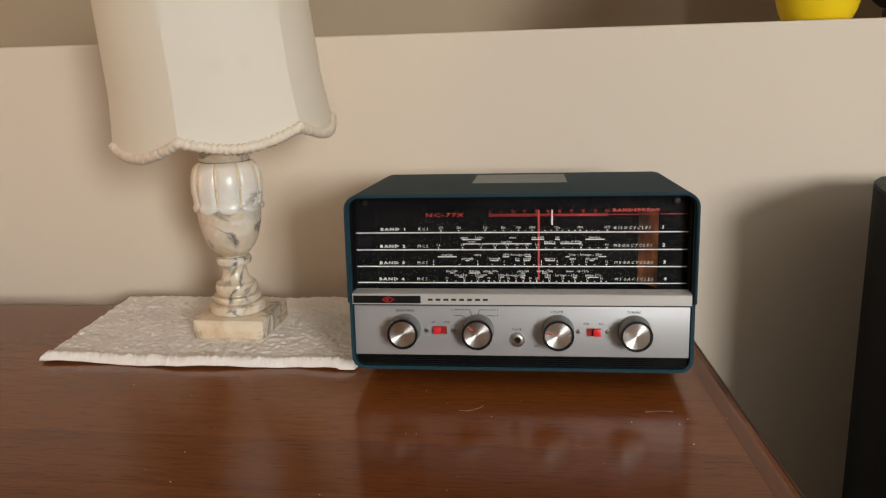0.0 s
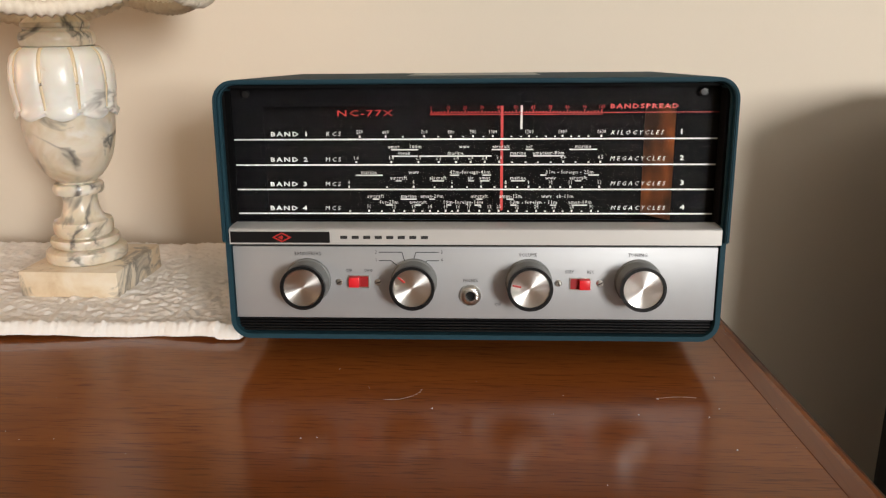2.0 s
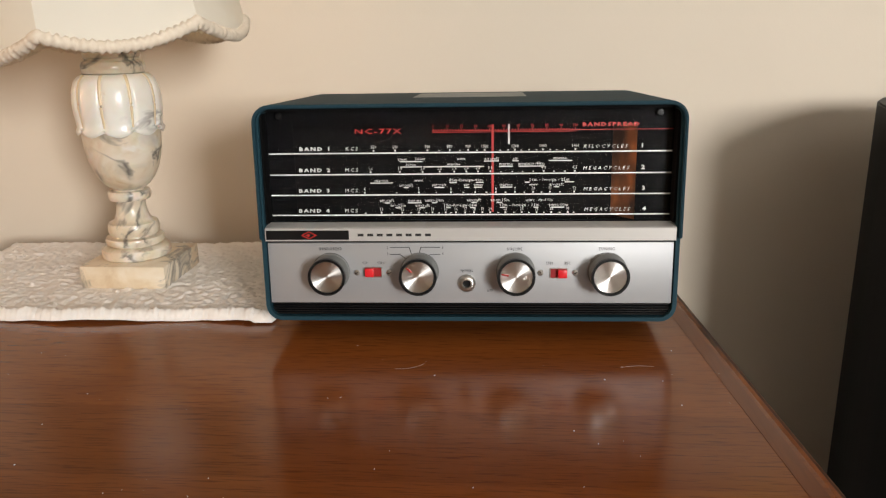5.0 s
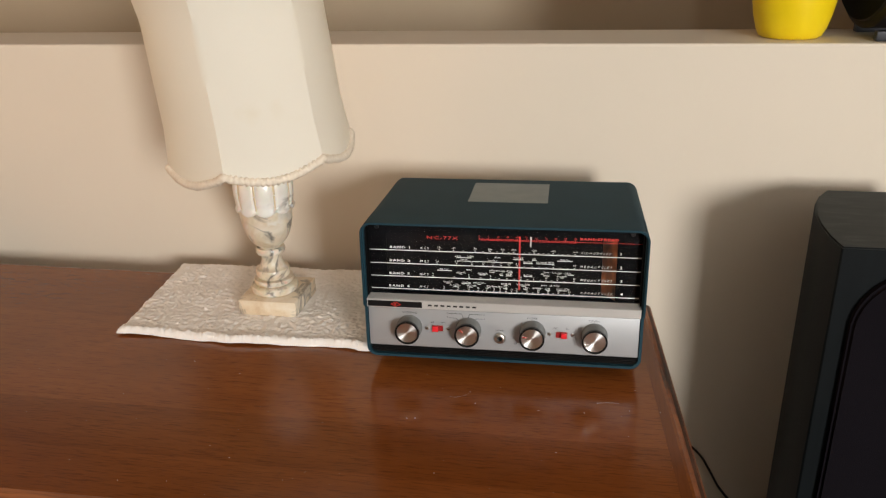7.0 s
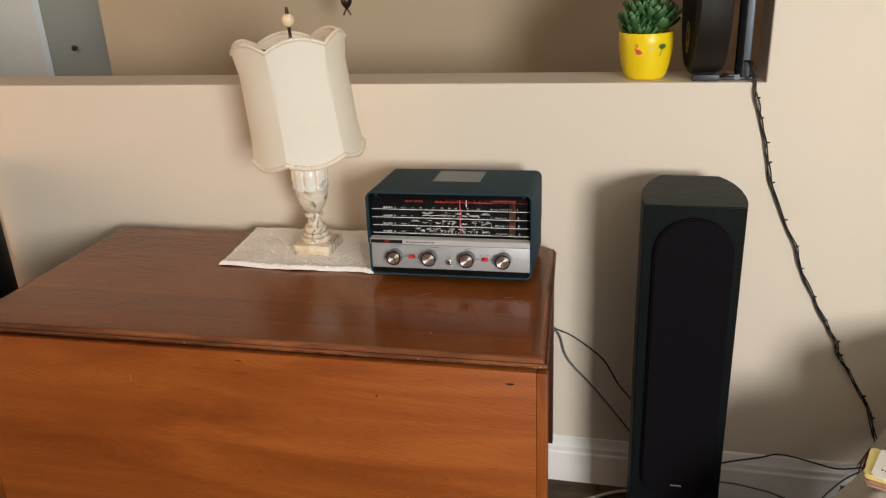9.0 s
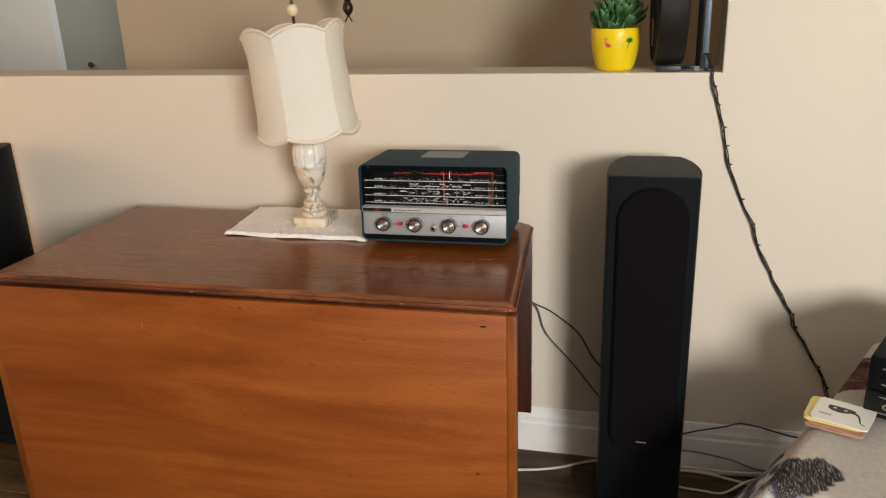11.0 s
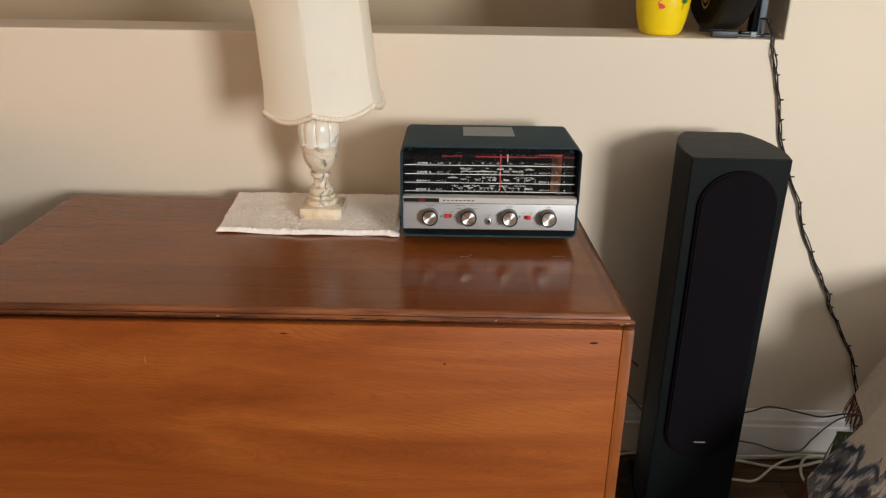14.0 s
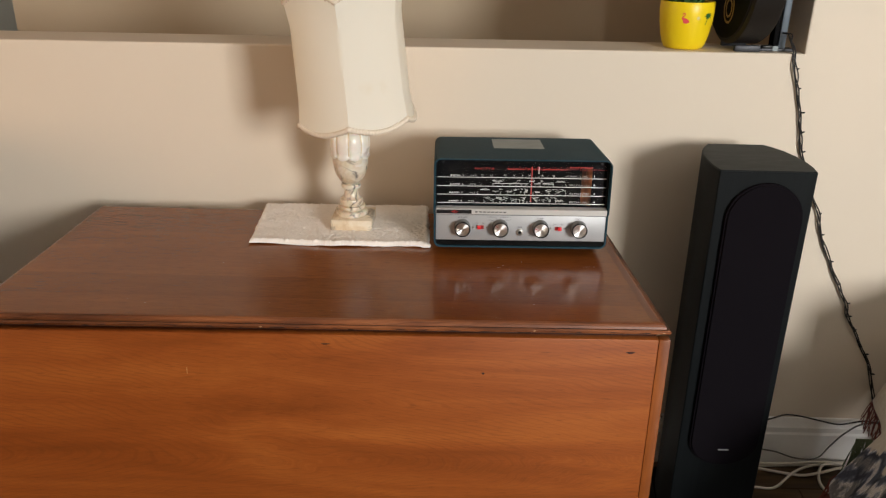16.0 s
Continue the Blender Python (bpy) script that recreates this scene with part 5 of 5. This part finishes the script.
bm = bmesh.new()
rosette(bm, (0.024, -0.008, 0.128), 30, 0.058, 0.026, 1.1, 0.12)
rosette(bm, (0.030, 0.002, 0.108), 18, 0.056, 0.024, 0.5, 0.12, 1.15)
rosette(bm, (0.006, 0.016, 0.142), 22, 0.054, 0.022, 1.0, 0.12, 1.1)
tube([(0.022, -0.004, 0.085), (0.024, -0.007, 0.110), (0.024, -0.008, 0.130)], 0.004, 6, 3, bm)
part("rosette_succulent", bm, M_LEAVES, pot, "broad green rosette leaves", 60)
bm = bmesh.new()
for cx, cy, cz in ((-0.026, -0.008, 0.096), (-0.034, 0.004, 0.118), (-0.018, 0.004, 0.138), (-0.030, -0.016, 0.110)):
    rosette(bm, (cx, cy, cz), 26, 0.052, 0.013, 0.9, 0.06, 1.15)
tube([(-0.022, 0.0, 0.085), (-0.024, 0.001, 0.120), (-0.018, 0.004, 0.140)], 0.003, 6, 3, bm)
part("spiky_succulent", bm, M_LEAVES, pot, "narrow spiky green leaves", 60)
bm = bmesh.new()
rosette(bm, (-0.004, -0.028, 0.094), 24, 0.040, 0.016, 1.1, 0.2)
rosette(bm, (0.004, 0.006, 0.105), 26, 0.075, 0.015, 0.7, 0.1, 0.8)
part("small_succulent", bm, M_LEAVES, pot, "small plump green leaves", 60)

# ---- on the ledge: the drum and the bracket ----
drum = thing("drum_case", pose(0.560, 1.222, LEDGE + 0.0005), "dark brown round metal drum on feet with gold ring emblem", "drum case")
R = 0.152


def lying(ob, x=0.0, tz=0.0):
    ob.matrix_local = pose(x, 0, R + 0.012 + tz, 0, 90, 3)
    return ob


lying(part("drum_body", lathe([(0, -0.038), (R - 0.012, -0.038), (R - 0.010, -0.034), (R - 0.006, -0.034), (R, -0.030), (R, 0.030), (R - 0.004, 0.035), (0, 0.035)], 72), M_DRUM, drum, "glossy dark drum", 40))
lying(part("drum_head", lathe([(0, -0.0384), (R - 0.014, -0.0384), (R - 0.012, -0.0382), (R - 0.012, -0.0378), (0, -0.0378)], 60), M_MATTBLACK, drum, "matt black end", 0))
for r_out, r_in in ((0.030, 0.0255), (0.0185, 0.0145)):
    turn = [2 * math.pi * i / 40 for i in range(40)]
    bm = ring_shell([(0.072 + r_out * 1.15 * math.cos(a), -0.018 + r_out * math.sin(a)) for a in turn], [(0.072 + r_in * 1.15 * math.cos(a), -0.018 + r_in * math.sin(a)) for a in turn], -0.0392, -0.0385, flat)
    lying(part("ring_emblem", bm, M_GOLD, drum, "gold ring printed on the drum's end", 0))
bm = box(-0.014, 0.014, -R - 0.003, -R + 0.006, -0.012, 0.02, 0.002)
ob = part("latch", bm, M_BLACK, drum, "black latch")
ob.matrix_local = pose(-0.028, 0, R + 0.012) @ pose(0, 0, 0, -22, 0, 3)
for y in (-0.052, 0.045):
    part("foot", box(-0.024, 0.034, y - 0.007, y + 0.007, 0.0, 0.014, 0.002), M_DARKSTEEL, drum, "dark steel foot")

post = thing("steel_bracket", pose(0.650, 1.196, LEDGE + 0.0005), "blue-grey steel upright bracket at the end of the ledge", "bracket")
part("upright", box(-0.008, 0.008, -0.010, 0.010, 0, 0.60, 0.002), M_STEEL, post, "blue-grey steel upright")
part("black_edge", box(-0.0205, -0.0105, -0.008, 0.020, 0.0, 0.60, 0.001), M_MATTBLACK, post, "black rear flange")
part("base_bar", box(-0.078, 0.026, -0.018, 0.012, 0.0, 0.006, 0.0015), M_DARKSTEEL, post, "flat steel base")
part("base_clip", box(-0.048, -0.024, -0.0215, -0.006, 0.0062, 0.013, 0.002), M_BLACK, post, "black clip")
part("tag", box(-0.024, -0.012, -0.0205, -0.0195, 0.001, 0.012), M_PLATE, post, "grey tag", 0)

# ---- cables ----
cord = thing("string_light_cable", pose(0, 0, 0), "twisted black string-light cable hanging down the wall", "cable")
line = [(0.650, 1.188, 1.150), (0.656, 1.168, 1.148), (0.664, 1.150, 1.118), (0.672, 1.142, 1.075), (0.683, 1.143, 1.031), (0.701, 1.143, 0.976), (0.711, 1.142, 0.930), (0.721, 1.143, 0.883), (0.758, 1.143, 0.795), (0.790, 1.142, 0.730), (0.806, 1.143, 0.675), (0.842, 1.143, 0.605), (0.874, 1.142, 0.544), (0.908, 1.143, 0.490), (0.918, 1.142, 0.455), (0.941, 1.142, 0.415), (0.985, 1.142, 0.345), (1.013, 1.141, 0.287), (1.045, 1.138, 0.19), (1.075, 1.128, 0.10), (1.10, 1.09, 0.006)]
for ph in (0.0, 2.1, 4.2):
    pts = []
    for i in range(len(line) - 1):
        for s in (0.0, 0.5):
            q = Vector(line[i]).lerp(Vector(line[i + 1]), s)
            q += Vector((0.006 * noise.noise((i * 1.7 + s * 1.3, 4, ph * 0.2)), 0.0, 0.004 * noise.noise((i * 1.7 + s, 9, 0))))
            a = ph + (i + s) * 1.9
            pts.append(q + Vector((0.0034 * math.cos(a), 0.0015 * math.sin(a), 0)))
    part("strand", tube(pts, 0.0016, 6, 3), M_CABLE_B, cord, "thin black strand")
for i in range(3, 18):
    q = Vector(line[i])
    b = part("bulb", lathe([(0, -0.001), (0.0022, -0.0005), (0.0023, 0.003), (0.0014, 0.0065), (0, 0.007)], 8), M_CABLE_B, cord, "tiny dark bulb")
    b.matrix_local = pose(q.x + 0.003, q.y - 0.003, q.z, 30 * (i % 3 - 1), 80, 0)


def cable(name, pts, r, material, label):
    ob = part(name, tube(pts, r, 8, 6), material, None, "", 80)
    return tagged(ob, label, "cable")


cable("speaker_wire", [(0.20, 1.11, 0.53), (0.233, 1.142, 0.477), (0.285, 1.144, 0.452), (0.355, 1.144, 0.399), (0.382, 1.143, 0.360), (0.405, 1.138, 0.322), (0.45, 1.11, 0.285)], 0.0022, M_CABLE_B, "thin black speaker wire behind the table end")
cable("speaker_wire", [(0.20, 1.11, 0.52), (0.245, 1.140, 0.462), (0.262, 1.142, 0.405), (0.285, 1.142, 0.367), (0.345, 1.142, 0.300), (0.425, 1.138, 0.200), (0.47, 1.10, 0.16)], 0.0026, M_CABLE_G, "thin grey twin wire behind the table end")
cable("speaker_wire", [(0.60, 1.10, 0.10), (0.680, 1.125, 0.120), (0.770, 1.128, 0.146), (0.806, 1.128, 0.160), (0.848, 1.128, 0.157), (0.908, 1.128, 0.143), (0.959, 1.128, 0.134), (1.028, 1.128, 0.146), (1.10, 1.12, 0.13)], 0.0022, M_CABLE_B, "thin black wire lying along the skirting board")
cable("speaker_wire", [(0.62, 1.11, 0.066), (0.70, 1.125, 0.058), (0.770, 1.125, 0.048), (0.804, 1.125, 0.041), (0.857, 1.122, 0.025), (0.914, 1.122, 0.027), (0.943, 1.125, 0.064), (0.977, 1.125, 0.109), (1.021, 1.128, 0.137), (1.09, 1.12, 0.15)], 0.0022, M_CABLE_G, "thin grey wire by the skirting board")
cable("extension_cable", [(0.10, 0.99, 0.004), (0.20, 1.02, 0.004), (0.265, 1.035, 0.004), (0.33, 1.06, 0.004), (0.40, 1.10, 0.0045), (0.47, 1.12, 0.005), (0.56, 1.115, 0.005)], 0.0038, M_CABLE_W, "white extension cable on the dark floor")
cable("extension_cable", [(0.60, 1.105, 0.005), (0.68, 1.108, 0.005), (0.761, 1.111, 0.005), (0.857, 1.118, 0.005), (0.949, 1.122, 0.005), (1.029, 1.124, 0.005), (1.10, 1.12, 0.005)], 0.0038, M_CABLE_W, "white cable along the foot of the skirting")
cable("extension_cable", [(0.62, 1.105, 0.005), (0.70, 1.105, 0.005), (0.753, 1.098, 0.005), (0.807, 1.083, 0.005), (0.860, 1.074, 0.005), (0.912, 1.078, 0.0125), (0.975, 1.100, 0.0125), (1.06, 1.105, 0.005)], 0.0038, M_CABLE_W, "white cable sagging away from the skirting")
cable("extension_cable", [(0.60, 1.04, 0.005), (0.66, 1.025, 0.005), (0.716, 1.020, 0.005), (0.767, 1.020, 0.005), (0.832, 1.072, 0.0130), (0.891, 1.105, 0.0130), (0.966, 1.122, 0.0135), (1.031, 1.125, 0.0135), (1.10, 1.11, 0.012)], 0.0034, M_CABLE_W, "white cable crossing the others")
cable("extension_cable", [(1.07, 1.10, 0.020), (1.00, 1.112, 0.0205), (0.950, 1.108, 0.0205), (0.915, 1.092, 0.0205), (0.899, 1.060, 0.0045), (0.898, 1.016, 0.0045), (0.927, 0.990, 0.0045), (0.972, 0.999, 0.0045), (1.003, 1.035, 0.0045), (1.004, 1.075, 0.0045), (0.977, 1.103, 0.0205), (0.92, 1.113, 0.0205), (0.80, 1.112, 0.0125), (0.62, 1.112, 0.0125)], 0.0038, M_CABLE_W, "white cable in one round loop on the floor")

# ---- the covered low table with its things ----
LOW = 0.468
EDGE0 = Vector((0.800, 0.500))
DIR = Vector((0.455, 0.890)).normalized()     # along the side edge, towards the wall
OUT = Vector((-DIR.y, DIR.x))                 # away from the table, towards the loudspeaker


def on_low(s, o, z):
    q = EDGE0 + DIR * s + OUT * o
    return (q.x, q.y, z)


low = thing("low_table", pose(0, 0, 0), "low side table hidden under a throw", "side table")
bm = prism([tuple(EDGE0 + DIR * s + OUT * o) for s, o in ((-0.075, -0.03), (0.63, -0.03), (0.63, -0.35), (0.5, -0.62), (-0.075, -0.62))], LOW - 0.030, LOW - 0.008, flat)
part("tabletop", bm, M_DARKWOOD, low, "", 0)
for s, o in ((-0.03, -0.08), (0.56, -0.08), (-0.03, -0.55), (0.46, -0.52)):
    ob = part("leg", box(-0.02, 0.02, -0.02, 0.02, 0, LOW - 0.0305, 0.003), M_DARKWOOD, low)
    ob.location = on_low(s, o, 0)

throw = thing("tapestry_throw", pose(0, 0, 0), "cream, blue and maroon woven tapestry throw draped over the low table", "throw")
bm = bmesh.new()
NS, NO = 90, 80
S_BACK, FOLD = 0.655, 0.020


def fold(run, spread):
    """How far out and how far down the cloth is once it has run past an edge at 0."""
    if run < -FOLD:
        return run, 0.0
    if run < FOLD * 0.6:
        a = (run + FOLD) / (FOLD * 1.6) * math.pi / 2
        return -FOLD + FOLD * math.sin(a) * 1.05, FOLD * (1 - math.cos(a))
    f = run - FOLD * 0.6
    return f * spread + 0.002, FOLD + f * math.sqrt(max(0.2, 1 - spread * spread))


def drape(u, w):
    """u from the front hem to the back, w from deep on the table over the side edge and down."""
    along = -0.40 + (S_BACK + 0.40) * u
    short = min(1.0, max(0.0, (along - 0.30) / 0.26))
    across = -0.66 + (1.00 - 0.095 * short * short * (3 - 2 * short)) * w
    ripple = noise.noise((along * 5.0, across * 2.0, 2.0))
    near = min(1.0, max(0.0, (0.46 - along) / 0.42))
    side = 0.27 + 0.27 * near * near * (3 - 2 * near) + 0.07 * math.sin(along * 21.0 + 0.8) * min(1.0, max(0.0, across * 8)) + 0.10 * ripple
    o, drop_o = fold(across, max(0.02, side))
    s, drop_s = fold(-along - 0.10, 0.14 + 0.08 * math.sin(across * 16.0))
    s = -s - 0.10
    z = LOW + 0.003 * noise.noise((along * 6, across * 6, 0)) - math.hypot(drop_o, drop_s) - max(0.0, along - 0.62) * 0.3
    return on_low(s, o, max(z, 0.006 + 0.004 * ripple))


g = [[bm.verts.new(drape(i / NS, j / NO)) for j in range(NO + 1)] for i in range(NS + 1)]
for i in range(NS):
    for j in range(NO):
        bm.faces.new((g[i][j], g[i][j + 1], g[i + 1][j + 1], g[i + 1][j]))
rim = [Vector(g[i][NO].co) for i in range(NS + 1)]
bmesh.ops.solidify(bm, geom=bm.faces[:], thickness=0.003)
part("cloth", bm, M_THROW, throw, "woven tapestry cloth", 80)


def fringe(name, pts, count, length, material, label):
    bm = bmesh.new()
    for k in range(count):
        f = k / (count - 1) * (len(pts) - 1)
        i = min(int(f), len(pts) - 2)
        q = pts[i].lerp(pts[i + 1], f - i)
        sway = Vector((random.uniform(-0.012, 0.012), random.uniform(-0.012, 0.012), 0))
        end = q + sway + Vector((-0.012, -0.004, -length * random.uniform(0.7, 1.0)))
        end.z = max(end.z, 0.004)
        mid = q.lerp(end, 0.5) + Vector((random.uniform(-0.006, 0.006), random.uniform(-0.006, 0.006), 0.004))
        tube([q, mid, end], 0.0013, 4, 3, bm)
    return part(name, bm, material, throw, label, 80)


fringe("fringe", rim[:40], 130, 0.045, M_FRINGE_W, "cream thread fringe")
fringe("fringe", rim[36:], 110, 0.07, M_FRINGE, "maroon thread fringe")
fringe("tassel", [Vector((0.925, 0.985, 0.190)), Vector((0.955, 0.975, 0.196)), Vector((0.990, 0.965, 0.170))], 70, 0.12, M_FRINGE_G, "dark green thread tassel")

cards = thing("card_stack", pose(0.921, 0.640, LOW + 0.006, 0, 0, -25), "small stack of square printed cards with rounded corners", "cards")
for k, (dx, dy, turn, material, name) in enumerate(((-0.004, -0.006, 4, M_CARD_B, "card"), (0.002, -0.003, -2, M_CARD_B, "card"), (-0.010, 0.006, 5, M_CARD_Y, "card"), (-0.009, 0.007, 3, M_CARD_Y, "card"), (0.005, 0.003, 0, M_CARD, "card"))):
    c = part(name, prism(rounded(-0.053, 0.053, -0.046, 0.046, 0.008, 4), 0, 0.0036, flat), material, cards, "", 0)
    c.matrix_local = pose(dx, dy, 0.0037 * k, 0, 0, turn)
bm = prism([(0.026 * math.cos(a) * (1 + 0.12 * math.cos(3 * a)) - 0.008, 0.012 * math.sin(a) + 0.012 + 0.003 * math.cos(2 * a)) for a in [2 * math.pi * k / 22 for k in range(22)]], 0.0037, 0.0041, flat)
add(bm, tube([(0.014, 0.008, 0.0038), (0.026, 0.004, 0.0038), (0.032, -0.010, 0.0038), (0.036, -0.024, 0.0038), (0.046, -0.030, 0.0038)], lambda f: 0.0024 * (1 - 0.7 * f), 6, 5))
part("print", bm, M_INK, c, "dark printed shape with a long tail", 0)
bm = bmesh.new()
for x0, x1, y0, y1 in ((-0.022, -0.014, 0.010, 0.015), (-0.002, 0.006, 0.009, 0.014)):
    add(bm, prism([(x0, y0), (x1, y0), ((x0 + x1) / 2, y1)], 0.0042, 0.0044, flat))
part("print_eyes", bm, M_CARD, c, "two pale triangles", 0)
bm = bmesh.new()
for k in range(4):
    add(bm, prism([(-0.040 + 0.006 * k, -0.024), (-0.036 + 0.006 * k, -0.024), (-0.036 + 0.006 * k, -0.020), (-0.040 + 0.006 * k, -0.020)], 0.0037, 0.0040, flat))
part("print_bars", bm, M_CABLE_G, c, "small grey marks", 0)

deck = thing("stereo_unit", pose(0.968, 0.668, LOW + 0.006, 0, 0, -27), "black compact stereo unit standing on the throw", "stereo")
part("lower_case", box(0, 0.31, 0, 0.32, 0.006, 0.062, 0.003), M_BLACK, deck, "black amplifier case")
part("upper_case", box(0, 0.31, 0.002, 0.32, 0.064, 0.137, 0.003), M_SPK, deck, "black player case")
for x in (0.03, 0.28):
    for y in (0.03, 0.29):
        ob = part("foot", lathe([(0, 0), (0.012, 0), (0.012, 0.006), (0, 0.006)], 14), M_MATTBLACK, deck)
        ob.location = (x, y, 0)
ob = part("socket", lathe([(0.003, 0), (0.006, 0), (0.006, 0.002), (0.003, 0.002)], 18), M_CHROME, deck, "small ringed socket")
ob.matrix_local = pose(0.040, -0.0002, 0.034, 90)
for x, z, w in ((0.028, 0.114, 0.050), (0.03, 0.080, 0.03), (0.03, 0.053, 0.025), (0.03, 0.018, 0.02), (0.09, 0.050, 0.04)):
    part("marking", box(x - 0.004, x + w - 0.004, -0.0006 if z < 0.063 else 0.0014, 0.0006 if z < 0.063 else 0.0026, z - 0.0015, z + 0.0015), M_SKIRT, deck, "pale printed marks as plain bars", 0)
part("slot", box(0.02, 0.29, 0.0012, 0.0035, 0.092, 0.0975, 0.0005, 1), M_MATTBLACK, deck, "dark disc slot", 0)

# ---- beyond the opening ----
hang = thing("pendant_finial", pose(-0.500, 1.80, 1.215), "dark bronze turned finial at the foot of a hanging lamp", "pendant lamp")
part("turned_finial", lathe([(0, 0.018), (0.004, 0.018), (0.009, 0.022), (0.0170, 0.034), (0.0185, 0.046), (0.0160, 0.057), (0.0105, 0.064), (0.012, 0.070), (0.030, 0.088), (0.040, 0.098), (0.041, 0.122), (0.030, 0.126), (0.022, 0.14), (0.020, 1.586), (0, 1.586)], 32), M_BRONZE, hang, "dark bronze turned stem")
for sx in (-1, 1):
    part("prong", tube([(0, 0, 0.020), (sx * 0.006, 0, 0.010), (sx * 0.013, 0, -0.002)], 0.0028, 6, 4), M_BRONZE, hang, "small curled prong")
hook = thing("wall_knob", pose(-3.13, 3.8548, 0.868), "small dark round knob on the grey-green door", "knob")
ob = part("knob", lathe([(0, 0), (0.008, 0), (0.008, 0.012), (0.018, 0.018), (0.019, 0.028), (0.012, 0.035), (0, 0.036)], 24), M_BRONZE, hook)
ob.matrix_local = pose(0, 0, 0, 90)

# ---- crumbs and a hair on the table top ----
for x, y, r in ((0.018, 0.742, 0.0005), (0.15, 0.74, 0.0005), (0.20, 0.70, 0.0005), (-0.24, 0.60, 0.0005), (0.12, 0.66, 0.0004)):
    ob = part("crumb", lathe([(0, 0), (r, r * 0.3), (r * 0.8, r), (0, r * 1.2)], 6), M_CARD, None)
    ob.location = (x, y, TOP + 0.0002)
    tagged(ob, "tiny pale crumb on the glossy table top", "crumb", "crumbs on the table")
for pts in ([(-0.015, 0.752, TOP + 0.001), (-0.004, 0.753, TOP + 0.001), (0.006, 0.760, TOP + 0.0012), (0.009, 0.768, TOP + 0.001)], [(0.165, 0.762, TOP + 0.001), (0.180, 0.765, TOP + 0.001), (0.192, 0.764, TOP + 0.001)]):
    ob = part("hair", tube(pts, 0.00009, 4, 6), M_HAIR, None)
    tagged(ob, "fine pale hair lying on the table top", "hair", "hairs on the table")

bm = bmesh.new()
for k in range(90):
    x, y, r = random.uniform(TL + 0.1, 0.24), random.uniform(0.53, 0.80), random.uniform(0.00012, 0.00038)
    add(bm, lathe([(0, 0), (r, r * 0.3), (r * 0.8, r), (0, r * 1.2)], 5), pose(x, y, TOP + 0.0002))
tagged(part("dust", bm, M_CARD, None, "", 0), "pale dust specks scattered over the glossy table top", "dust", kind="stuff")

# ---- floor boards ----
floor = setting("floor", box(-4.3, EAST + 0.1, FRONT_Y - 0.12, 4.0, -0.10, -0.006), M_FLOOR, "dark brown wooden plank floor", "floor")
PW, PL = 0.125, 1.22
shared = {}
rest = bmesh.new()
row = 0
y = WALL_Y - 0.001
while y > FRONT_Y + 0.01:
    x = -3.3 + (row * 0.47) % PL - PL
    while x < EAST:
        a, b = max(x, -3.3), min(x + PL, EAST)
        if b - a > 0.05:
            near = -1.9 < (a + b) / 2 < 1.9 and y > -0.2
            ln = round(b - a - 0.002, 3)
            if near:
                if ln not in shared:
                    t = box(-ln / 2, ln / 2, -(PW - 0.002) / 2, (PW - 0.002) / 2, -0.006, 0.0, 0.0012, 1)
                    me = bpy.data.meshes.new("plank")
                    t.to_mesh(me)
                    t.free()
                    me.materials.append(M_FLOOR)
                    shared[ln] = me
                ob = new("plank", shared[ln])
                ob.parent = floor
                ob.location = ((a + b) / 2, y - PW / 2, 0)
            else:
                box(a, b - 0.002, y - PW + 0.001, y - 0.001, -0.006, 0.0, bm=rest)
        x += PL
    y -= PW
    row += 1
ob = part("plank_field", rest, M_FLOOR, floor, "", 0)
tagged(ob, kind="stuff")
